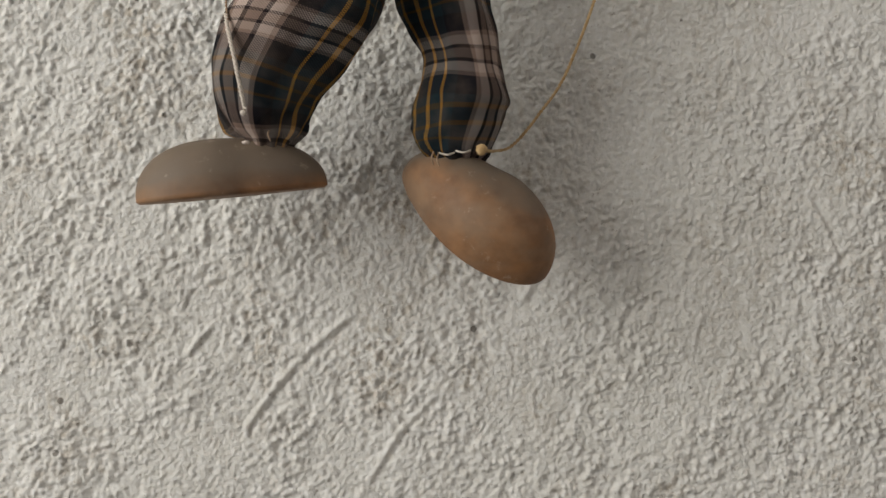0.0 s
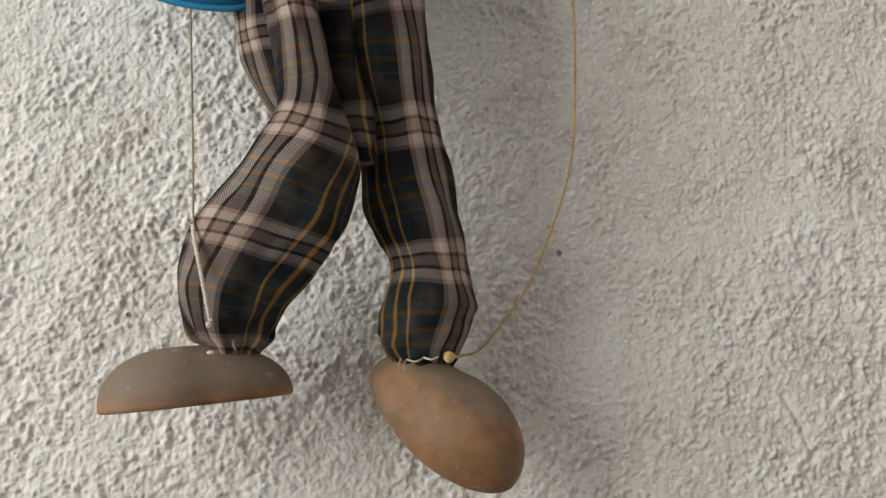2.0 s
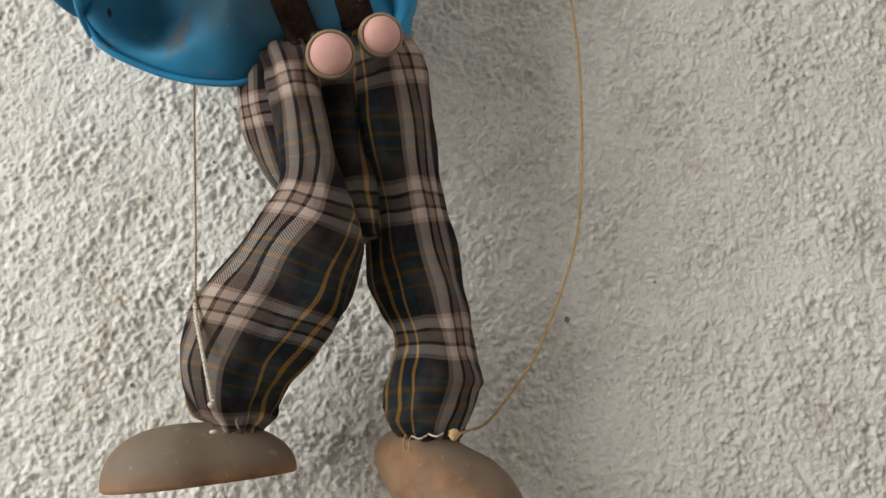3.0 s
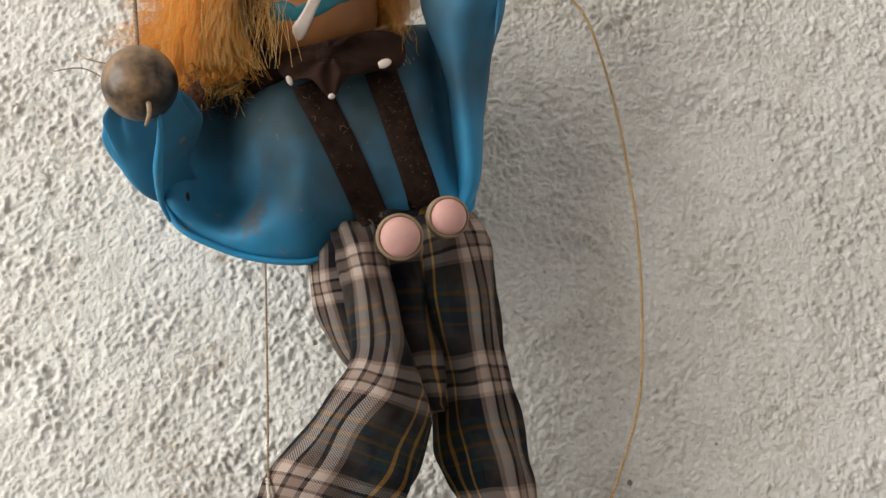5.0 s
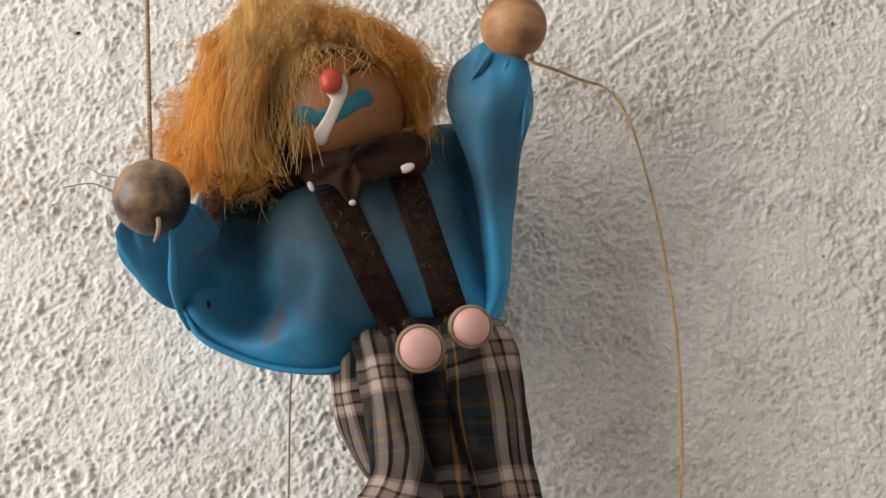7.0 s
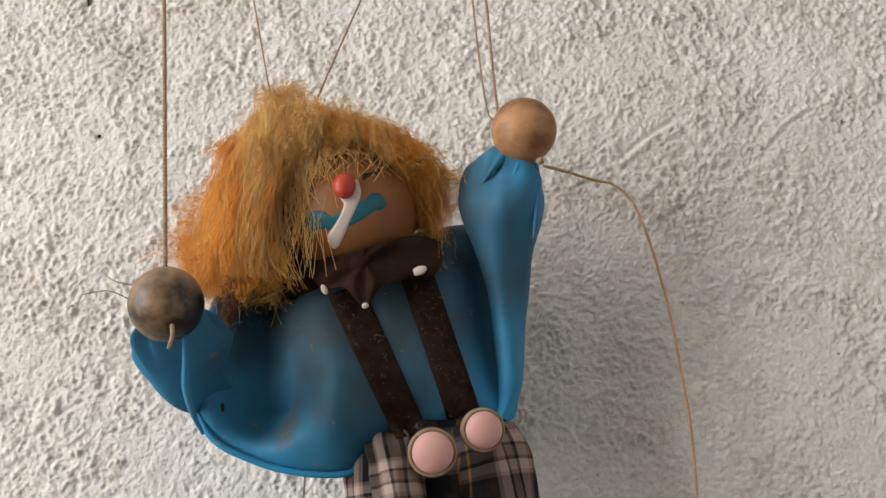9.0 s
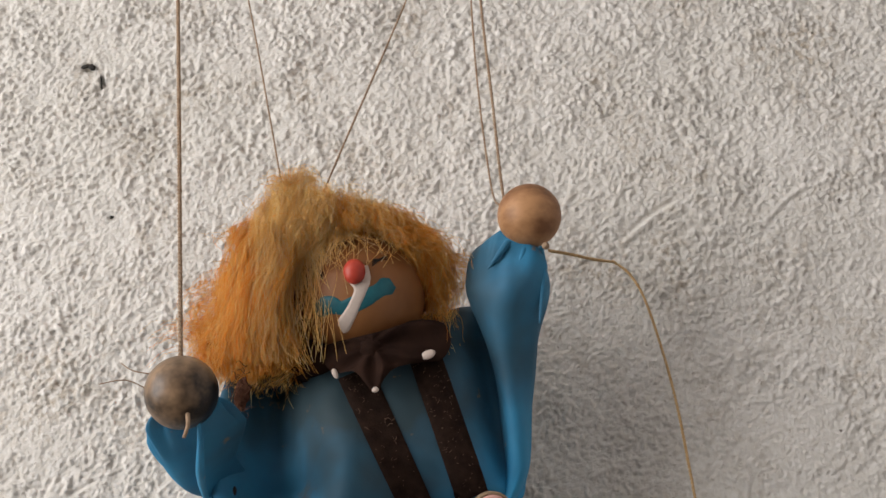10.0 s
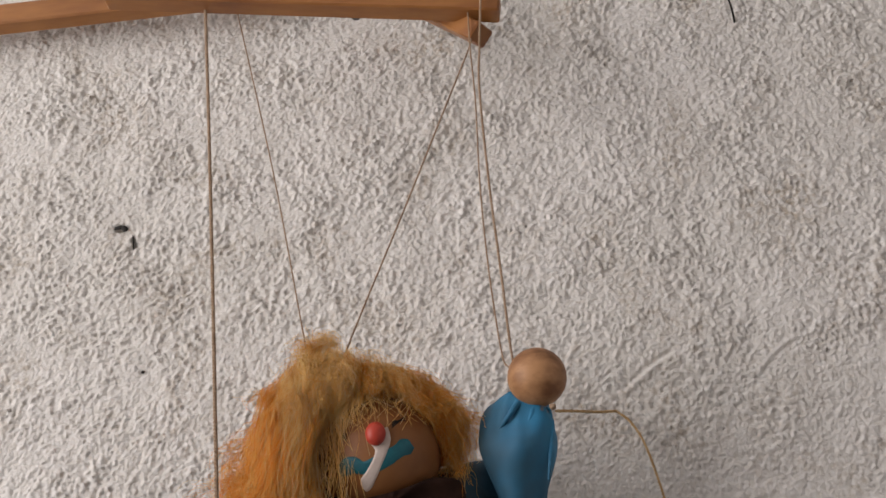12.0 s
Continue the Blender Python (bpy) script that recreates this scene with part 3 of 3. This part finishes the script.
# raised arm and bent arm
doll.loft([(-7, 153, -1, 155.5, -43, 6), (-3.5, 164, 4.6, 166, -44, 8), (-4, 186, 6.8, 187, -46, 10), (-6.5, 203, 9.5, 201, -51, 11), (-9, 217, 12.5, 212, -58, 12),
           (-9.0, 226, 14.3, 222, -60, 10.5), (-6.5, 233, 14.5, 227, -59.5, 9), (-2, 237, 14, 230, -59, 8), (2, 238, 14, 233, -58, 5)],
          BLUE, 56, 9, lambda s, a: 0.2 * max(0, (s - 0.5) / 0.5) * (1.08 - max(0, (s - 0.5) / 0.5)) * (0.6 * math.cos(5 * a + 2.4) + 0.5 * math.cos(11 * a + 1)) + 0.10 * math.sin(2 * a - 9 * s) * math.sin(math.pi * s) + 0.2 * noise.noise(Vector((math.cos(a), math.sin(a), s * 5))) + 0.05 * math.sin(2 * a + 11 * s))
doll.loft([(-89, 162, -82, 169, -48, 4), (-95, 160, -82, 171, -66, 8), (-99.5, 165, -77, 175, -80, 10.5), (-100, 170, -76.5, 176, -91, 10.5), (-97, 173, -77.5, 177.5, -98, 8.5), (-93, 176, -82, 179, -102, 5.5)],
          BLUE, 88, 10, lambda s, a: 0.75 * max(0, (s - 0.35) / 0.65) ** 1.3 * (1.1 - max(0, (s - 0.35) / 0.65)) * (0.6 * math.cos(7 * a + 1) + 0.5 * math.cos(13 * a)) + 0.09 * noise.noise(Vector((math.cos(a) * 1.4, math.sin(a) * 1.4, s * 4 + 7))))
doll.tube(curve([(-83, -104, 171), (-84, -98, 166.5), (-87.5, -84, 162), (-90, -68, 158.5), (-89, -60, 154)], 8), lambda s: 1.35 - 0.9 * abs(2 * s - 1), BLUE, 12)
# creases that run out from the drawn-in cuffs
for pts in ([(8.5, -66, 230), (7, -69, 226), (4, -68.5, 220)], [(3, -67, 231), (0, -69, 227), (-4, -66, 223)], [(12.5, -64, 229), (13, -66, 221), (10.5, -64, 205)]):
    doll.tube(curve(pts, 8), lambda s: 1.15 * (1 - s) + 0.35, BLUE, 10)
doll.ball((-87.6, -105, 179), (9.8, 9.8, 9.8), SOILED, 40, 26)
doll.ball((10.2, -68, 239.4), (10.0, 10.0, 10.0), BALL, 40, 26)
doll.tube(curve([(-84.5, -110, 172), (-84.0, -111, 168.5), (-84.8, -111.5, 165)], 4), lambda s: 0.75 - 0.3 * s, TWINE, 6)
doll.ball((14.2, -71, 227.5), (1.2, 1.1, 1.1), TWINE, 12, 8, None, 0.4)
for pts in ([(-96.5, -108, 180), (-101.5, -110, 182), (-108, -111, 181)], [(-95, -107, 184), (-100, -108, 185), (-104, -106, 188)]):
    doll.tube(curve(pts, 4), 0.16, TWINE, 4)
doll.ball((-84.5, on_doll(-84.5, 162) + 0.3, 162), (0.9, 0.6, 1.6), INK, 10, 8)

SCRAP = -73
doll.ball((-78.5, SCRAP, 187), (2.2, 1.6, 4.6), SCRAPS, 24, 18, Matrix.Rotation(0.12, 3, "Y"), 0.5)
for _ in range(70):
    x, z, a = random.gauss(-78.5, 1.5), random.gauss(186, 3.8), random.uniform(0, 6.3)
    doll.tube(curve([(x, SCRAP - 1.5, z), (x + 1.2 * math.cos(a), SCRAP - 2.6, z + 1.2 * math.sin(a)), (x + 2.0 * math.cos(a + 0.5), SCRAP - 2, z + 2.0 * math.sin(a + 0.5))], 3), 0.08, SCRAPS, 4)

# braces with buttons
for x0, z0, x1, z1, w0, w1 in ((-47, 195, -28.5, 150, 5.6, 5.0), (-25, 198, -13.5, 156, 5.2, 5.2)):
    doll.strip([(x0 + (x1 - x0) * t, z0 + (z1 - z0) * t, w0 + (w1 - w0) * t) for t in [k / 14 for k in range(15)]], FELT, on_doll, 0.9)
for _ in range(150):
    t, o = random.random(), random.uniform(-4.5, 4.5)
    x0, z0, x1, z1 = random.choice(((-47, 195, -28.5, 150), (-25, 198, -13.5, 156)))
    x, z = x0 + (x1 - x0) * t + o, z0 + (z1 - z0) * t
    a, n = random.uniform(0, 6.3), random.uniform(0.3, 2.0) if random.random() < 0.25 else 0.3
    y = on_doll(x, z) - 1.25
    doll.tube([Vector((x, y, z)), Vector((x + n * 0.5 * math.cos(a), y - 0.4, z + n * 0.5 * math.sin(a))), Vector((x + n * math.cos(a + 0.5), y, z + n * math.sin(a + 0.5)))],
              0.055, LINT, 4)


def button(c, r, lean):
    axis = Vector(lean).normalized()
    turn = axis.to_track_quat("Z", "Y").to_matrix()
    rows = []
    for rr, h in ((0.0, -3.4), (0.9, -3.4), (1.0, -2.6), (1.0, 0.0), (0.96, 0.5), (0.88, 0.6), (0.84, 0.2)):
        rows.append([Vector(c) + turn @ Vector((r * rr * math.cos(a), r * rr * math.sin(a), h)) for a in [2 * math.pi * k / 40 for k in range(40)]])
    doll.grid(rows, RIM)
    doll.ball(Vector(c) + axis * 0.2, (r * 0.85, r * 0.85, 3.3), PINK, 36, 16, turn)


button((-22.2, -71, 142.4), 6.8, (0.12, -0.95, -0.22))
button((-7.9, -68, 148.3), 6.2, (0.22, -0.93, -0.22))

# collar and bow tie with white dots
doll.ball((-65, -50, 205), (10, 8, 9), BOW, 32, 20, None, 0.3)
doll.ball((-58, -55, 202), (10, 8, 6), BOW, 32, 20, Matrix.Rotation(-0.15, 3, "Y"), 0.3)
doll.pillow([(-56, 198, -64), (-52.5, 193.5, -66), (-46, 192.5, -69), (-42, 187.5, -70), (-39.5, 185, -70), (-36.5, 190, -70), (-33, 193, -69), (-26, 194.5, -67),
             (-20, 196, -64), (-17, 202, -61), (-19, 208.5, -61), (-27, 209.5, -63), (-35, 206, -67), (-41, 204, -69), (-48, 203.5, -67), (-54.5, 203, -64)], (-39, 198, -68), BOW, 2.4, 2.0,
            lambda x, z: 1.1 * math.sin(7 * math.atan2(z - 200, x + 40)) * min(1, math.hypot(x + 40, z - 200) / 8) + 0.7 * noise.noise(Vector((x, z, 0)) * 0.2), 12)
doll.ball((-40.5, -69, 199.5), (3.4, 2.4, 3.6), BOW, 20, 14, None, 0.25)
for x, z, y, rx, rz, turn in ((-23.8, 196.6, -67.6, 2.4, 1.4, 0.35), (-52.0, 193.0, -67, 0.9, 1.7, 0.4), (-39.7, 186.2, -70, 1.1, 0.9, 0.2)):
    doll.ball((x, y, z), (rx, 0.7, rz), WHITE, 16, 10, Matrix.Rotation(-turn, 3, "Y"))

# head and painted face
HEAD, HR = Vector((-45.5, -54, 221)), Vector((21, 21, 20.5))
doll.ball(HEAD, HR, FACE, 48, 32)


def on_head(x, z):
    k = 1 - ((x - HEAD.x) / HR.x) ** 2 - ((z - HEAD.z) / HR.z) ** 2
    return HEAD.y - HR.y * math.sqrt(max(k, 0.0))


def painted(pts, mat, thick):
    doll.strip(smooth_list(pts, 6), mat, on_head, thick)


painted([(-57.2, 213.2, 1.5), (-55.2, 213.1, 2.7), (-52.2, 213.1, 2.5), (-49, 211.8, 1.9), (-45, 212.4, 2.3), (-41, 214.2, 2.4), (-37.3, 216.4, 2.1), (-35.0, 218.0, 2.7), (-33.2, 219.2, 1.6)], TEAL, 0.2)
painted([(-43.6, 223.5, 3.6), (-42.8, 219.5, 3.4), (-42.8, 216.0, 2.0), (-44.9, 212.0, 1.8), (-47.0, 209.2, 2.0), (-48.8, 207.3, 2.1), (-49.9, 206.5, 1.2)], WHITE, 0.3)
doll.ball((-44.2, on_head(-44.2, 221.7) - 1.2, 221.7), (3.4, 2.8, 4.0), RED, 28, 18)
for x, z, sx in ((-55.5, 223.5, -1), (-37.5, 226.5, 1)):
    for k in range(4):
        a = 0.25 + 0.5 * k
        doll.strip([(x + sx * (t * 4.5 - 1.5), z + math.sin(a) * t * 2.4 - 0.8 * k * (1 - t), 0.16) for t in (0.0, 0.25, 0.5, 0.75, 1.0)], INK, on_head, 0.3)

# hair: matted lobes, and long locks that fall over them
LOBES = [((-47, -47, 234), (23, 20, 15), 0.20), ((-76.5, -52, 227), (10, 12, 20), 0.22), ((-84, -57, 207), (11, 10, 11), 0.16),
         ((-64, -60, 239), (10, 10, 16), 0.20), ((-27, -48, 230), (9, 14, 15), 0.12), ((-72, -59, 206), (10, 9, 11), 0.10), ((-61, -56, 248), (10, 10, 9), 0.09)]
for c, r, _ in LOBES:
    doll.ball(c, tuple(0.84 * k for k in r), HAIRBASE, 48, 32, None, 0.22)


def over_face(p):
    return p.y < -56 and ((p.x + 44.5) / 21) ** 2 + ((p.z - 213.5) / 21) ** 2 < 1 - 0.25 * noise.noise(p * 0.3)


def strand(c, r, rng):
    """A wavy fibre that wanders down over the lobes."""
    d = Vector((rng.gauss(0, 1), rng.gauss(-0.5, 0.8), rng.gauss(0.5, 0.8))).normalized()
    p = Vector(c) + Vector((d.x * r[0], d.y * r[1], d.z * r[2])) * 0.95
    lift, steps = 0.95 + abs(rng.gauss(0, 0.08)), rng.randint(8, 15)
    drift = Vector((rng.gauss(-0.12, 0.4), rng.gauss(-0.1, 0.3), -1.0))
    own = Vector((rng.uniform(0, 9), rng.uniform(0, 9), rng.uniform(0, 9)))
    pts = []
    for i in range(steps):
        pts.append(p.copy())
        curl = noise.noise_vector(p * 0.08 + Vector((3, 5, 1))) * 2.4 + noise.noise_vector(p * 0.2 + own) * 1.8
        p = p + (drift + curl).normalized() * 1.9
        for cc, rr, _ in LOBES:
            q = p - Vector(cc)
            k = math.sqrt((q.x / rr[0]) ** 2 + (q.y / rr[1]) ** 2 + (q.z / rr[2]) ** 2)
            if k < lift * 0.97:
                p = Vector(cc) + q * min(1.15, lift * 0.98 / max(k, 0.2))
        if p.z < 193 or over_face(p):
            break
    return pts


rng = random.Random(11)
made = 0
while made < 12000:
    lobe = rng.choices(LOBES, [l[2] for l in LOBES])[0]
    pts = strand(lobe[0], lobe[1], rng)
    if len(pts) < 4 or over_face(pts[0]):
        continue
    fair = rng.random() < (0.85 if lobe in (LOBES[3], LOBES[6]) else 0.3 if lobe is LOBES[0] else 0.15)
    doll.tube(pts, rng.uniform(0.04, 0.07), BLOND if fair else ORANGE, 3, cap=False)
    made += 1

# (path of a lock, its spread, clumps, share of fair hair)
LOCKS = [
    ([(-66, -56, 256), (-73, -60, 246), (-79, -60, 231), (-85, -60, 214), (-91, -60, 199)], 4.2, 36, 0.25),
    ([(-69, -60, 251), (-74, -66, 237), (-79, -67, 218), (-85, -67, 196)], 4.4, 42, 0.2),
    ([(-67, -63, 248), (-71, -70, 233), (-75, -71, 215), (-78, -70, 194)], 4.2, 40, 0.25),
    ([(-64, -66, 246), (-66.5, -73, 230), (-69, -73, 213), (-69, -71, 194)], 3.6, 34, 0.45),
    ([(-74, -54, 249), (-80, -54, 238), (-85, -54, 222), (-93, -56, 204)], 3.4, 32, 0.2),
    ([(-61, -57, 258.5), (-67, -68, 251), (-68, -74, 238), (-67, -76, 222)], 3.2, 28, 0.9),
    ([(-60, -56, 259.5), (-61, -69, 253), (-60.5, -76, 241), (-60, -77, 226)], 3.4, 32, 0.95),
    ([(-57, -56, 260), (-55, -69, 252), (-53, -76, 243), (-52.5, -77, 234)], 3.2, 26, 0.9),
    ([(-50, -60, 252), (-46, -70, 248), (-43.5, -75.5, 242), (-42, -77, 236)], 3.0, 22, 0.5),
    ([(-50, -56, 251), (-40, -60, 248), (-29, -58, 242), (-23, -54, 233), (-21, -52, 222), (-26, -55, 213)], 2.4, 34, 0.06),
    ([(-48, -60, 250), (-38, -66, 246), (-29, -63, 239), (-25, -58, 229), (-24, -56, 219)], 2.2, 26, 0.08),
    ([(-46, -52, 249), (-33, -54, 245), (-25, -54, 237), (-21, -52, 227), (-22, -52, 218)], 2.4, 32, 0.1),
    ([(-48, -64, 249), (-39, -73, 244), (-33, -74, 237), (-29, -71, 228)], 2.0, 7, 0.3),
]
rng = random.Random(5)
for way, spread, clumps, share in LOCKS:
    line = curve(way, 12)
    for _ in range(clumps):
        off = Vector((rng.gauss(0, spread), rng.gauss(0, spread * 0.6), rng.gauss(0, spread * 0.55)))
        fair, seed = rng.random() < share, Vector((rng.uniform(0, 50), rng.uniform(0, 50), 0))
        begin, end = rng.uniform(0.0, 0.35), rng.uniform(0.62, 1.0)
        for _ in range(rng.randint(14, 26)):
            own, mine = Vector((rng.gauss(0, 1.25), rng.gauss(0, 1.0), rng.gauss(0, 1.25))), Vector((rng.uniform(0, 9), rng.uniform(0, 9), rng.uniform(0, 9)))
            a, b, pts = max(0.0, begin + rng.gauss(0, 0.08)), min(1.0, end + rng.gauss(0, 0.07)), []
            for i in range(12):
                t = a + (b - a) * i / 11
                f = t * (len(line) - 1)
                j = min(int(f), len(line) - 2)
                p0 = line[j].lerp(line[j + 1], f - j) + off
                wave = noise.noise_vector(Vector((t * 2.6, 0, 0)) + seed) * (2.2 + 6.5 * t) + noise.noise_vector(Vector((t * 6, 3, 1)) + mine) * (1.2 + 3.6 * t) + noise.noise_vector(p0 * 0.22) * 1.6
                p = p0 + own * (1.0 + 0.2 * t) + wave
                p.z -= 0.13 * max(0.0, p.z - 238)
                p.x += 0.12 * max(0.0, -72 - p.x) if p.z > 208 else 0.0
                if p.z < 194.5 + 1.5 * mine.x / 9 or over_face(p):
                    break
                pts.append(p)
            if len(pts) > 3:
                doll.tube(pts, rng.uniform(0.04, 0.07), BLOND if fair else ORANGE, 3, cap=False)
# flyaway fuzz round the outline
for _ in range(1500):
    c, r, _ = rng.choices(LOBES, [l[2] for l in LOBES])[0]
    d = Vector((rng.gauss(0, 1), rng.gauss(-0.2, 0.6), rng.gauss(0.2, 1))).normalized()
    p = Vector(c) + Vector((d.x * r[0], d.y * r[1], d.z * r[2]))
    q = p + (d + Vector((rng.gauss(0, 0.6), rng.gauss(0, 0.6), rng.gauss(-0.3, 0.6)))) * rng.uniform(1.0, 4)
    e = q + Vector((rng.gauss(0, 2), rng.gauss(0, 2), rng.gauss(-1.5, 2)))
    if not (over_face(p) or over_face(q) or over_face(e)):
        doll.tube(curve([p, q, e], 4), 0.04, BLOND, 3, cap=False)
# thin wisps before the cheek and forehead
for _ in range(520):
    x, z = rng.uniform(-71, -50) if rng.random() < 0.86 else rng.uniform(-50, -32), rng.uniform(233, 248)
    x1, z1 = x + rng.gauss(0.5, 3.0), z - rng.uniform(10, 44 if x < -55 else 11)
    y0 = min(on_head(x, z), -65) - rng.uniform(4, 8)
    y1 = min(on_head(x1, max(z1, 203)), -67) - rng.uniform(1.0, 4)
    bend = rng.gauss(0, 3.6)
    doll.tube(curve([(x, y0, z), ((x + x1) / 2 + bend, (y0 + y1) / 2 - 2, (z + z1) / 2), (x1, y1, max(z1, 196))], 5), rng.uniform(0.05, 0.09), BLOND, 3, cap=False)

tagged(doll.done("marionette"), "clown marionette in blue shirt and plaid trousers hanging on stucco", "puppet")


# ---- strings and wooden control ----
def string(pts, r, mat, label, pitch=2.6, knots=()):
    """Two strands twisted round each other along a path."""
    sh = Shape()
    path = curve(pts, 8)
    dense = []
    for a, b in zip(path, path[1:]):
        n = max(1, int((b - a).length / 0.55))
        dense += [a.lerp(b, k / n) for k in range(n)]
    dense.append(path[-1])
    run = 0.0
    turns = []
    for i, p in enumerate(dense):
        run += (p - dense[i - 1]).length if i else 0.0
        t = (dense[min(i + 1, len(dense) - 1)] - dense[max(i - 1, 0)]).normalized()
        side = t.cross(Vector((0.13, 1, 0.21))).normalized()
        turns.append((p, side, side.cross(t), 2 * math.pi * run / pitch))
    for ph in (0, math.pi):
        sh.tube([p + 0.5 * r * (math.cos(w + ph) * s + math.sin(w + ph) * u) for p, s, u, w in turns], 0.55 * r, mat, 5)
    for c, k in knots:
        sh.ball(c, (k, k, k * 0.9), mat, 14, 10, None, 0.35)
    # a few stray fibres
    for _ in range(len(dense) // 30):
        p, s, u, w = random.choice(turns)
        sh.tube([p, p + s * random.uniform(-1, 1) + Vector((0, -0.4, random.uniform(0.5, 1.5))), p + s * random.uniform(-1.6, 1.6) + Vector((0, -0.5, random.uniform(1, 2.4)))], 0.05, mat, 3)
    return tagged(sh.done("marionette_string"), label, "string", "marionette strings")


string([(-88.2, -105, 188.5), (-95, -92, 270), (-102.5, -77, 350), (-110, -62, 424), (-111.5, -58, 440)], 0.72, TWINE, "taut twisted beige string tied to the bent arm")
string([(-64, -54, 236), (-68.6, -57, 255), (-82, -57, 338), (-98, -58, 422), (-101, -58, 438)], 0.36, TWINE, "thin taut string tied into the orange hair")
string([(-58, -54, 250), (-55.5, -56, 260.6), (-31, -58, 317), (-12.8, -64, 356.5), (-2.3, -67, 379.5), (-1.0, -68, 384)], 0.42, TWINE, "slanting taut string from hair to the wooden bar")
string([(1, -68, 244), (-0.8, -67, 250), (-2.5, -67, 281), (-2.8, -67, 316), (-1.5, -67, 354), (-1.6, -67.5, 379), (-1.0, -68, 404)], 0.4, TWINE, "thin beige string behind the raised wooden bead")
string([(4, -69, 243), (2.5, -69, 248), (1.6, -69, 282), (0.6, -69, 315), (0.4, -69, 358), (2.0, -71, 377), (3.6, -72.5, 392), (4.6, -72.5, 404), (4.9, -72, 412), (4.9, -64, 413)], 0.56, TWINE,
       "taut twisted string tied to the raised wooden bead")
string([(15.1, -70, 226.3), (24.1, -48, 233.3), (33.0, -25, 240.4), (41, -4.5, 247.3), (42.5, -3.5, 247.2), (47.0, -6, 241.4), (50.5, -10, 230.6), (53, -15, 213), (55, -19, 192.7), (55.9, -22, 170.9), (56.2, -24, 148.6), (54.1, -25, 119),
        (49.8, -25, 93), (36.9, -25, 63), (27, -27, 49.5), (18, -28, 40), (12, -31, 38), (7, -42, 37.2)], 0.56, OCHRE, "slack ochre string looping down to the shoe", knots=(((6.8, -42.5, 37.2), 1.8),))
string([(-60, -52.5, 51), (-61.5, -56, 63), (-63.4, -54, 74), (-64, -50.5, 78.5)], 0.75, PALE, "short pale cord tied at the plaid cuff", knots=(((-60.5, -52, 50), 0.95),))
string([(-63.4, -53, 76), (-64, -49, 82), (-64.3, -42, 100), (-64.6, -34, 134), (-65.5, -24, 150), (-66, -19, 175), (-66, -19, 200)], 0.4, TWINE, "thin string running up from the plaid knee")

def wooden_bar(name, p0, p1, wide, high, parent):
    """A planed bar with rounded edges."""
    p0, p1 = Vector(p0), Vector(p1)
    t = (p1 - p0).normalized()
    side = t.cross(Vector((0, 0, 1))).normalized()
    up = side.cross(t)
    rows, c = [], 0.16
    outline = []
    for sx, sz in ((1, 1), (-1, 1), (-1, -1), (1, -1)):
        for q in ((1 - c, 1.0), (1.0, 1 - c)) if sx * sz < 0 else ((1.0, 1 - c), (1 - c, 1.0)):
            outline.append((sx * q[0] * wide / 2, sz * q[1] * high / 2))
    for s, k in ((0, 0.88), (0.8, 1.0), (None, 1.0), (1, 0.88)):
        p = p0 if s == 0 else p0 + t * 0.8 if s == 0.8 else p1 - t * 0.8 if s is None else p1
        rows.append([p + k * (a * side + b * up) for a, b in outline])
    sh = Shape()
    sh.grid(rows, WOOD, cap=True)
    ob = sh.done(name)
    for f in ob.data.polygons:
        f.use_smooth = False
    ob.parent = parent
    return ob


control = tagged(new("marionette_control"), "varnished orange-brown wooden control cross hung on the wall", "puppet control")
wooden_bar("crossbar", (-150, -66, 426), (12, -66, 399.5), 9, 9, control)
wooden_bar("crossbar", (-280, -13, 464), (-92, -17, 464), 9, 12, control)
wooden_bar("nose_bar", (-52, -24, 462), (3.5, -63, 389), 10, 8, control)
pin = Shape()
pin.tube([Vector((-47, -60, z)) for z in (406.5, 407.3, 416, 424)], 1.7, STEEL, 12)
pin_ob = pin.done("pin")
pin_ob.parent = control
tagged(pin_ob, "dull grey metal pin")

wire = Shape()
wire.tube(curve([(122.6, 1.5, 429.8), (121.6, -3, 435.2), (120.6, -5, 440.7), (117.6, -8, 456.7)], 4), 0.5, INK, 8)
tagged(wire.done("wire"), "thin dark wire end stuck in the stucco", "wire")
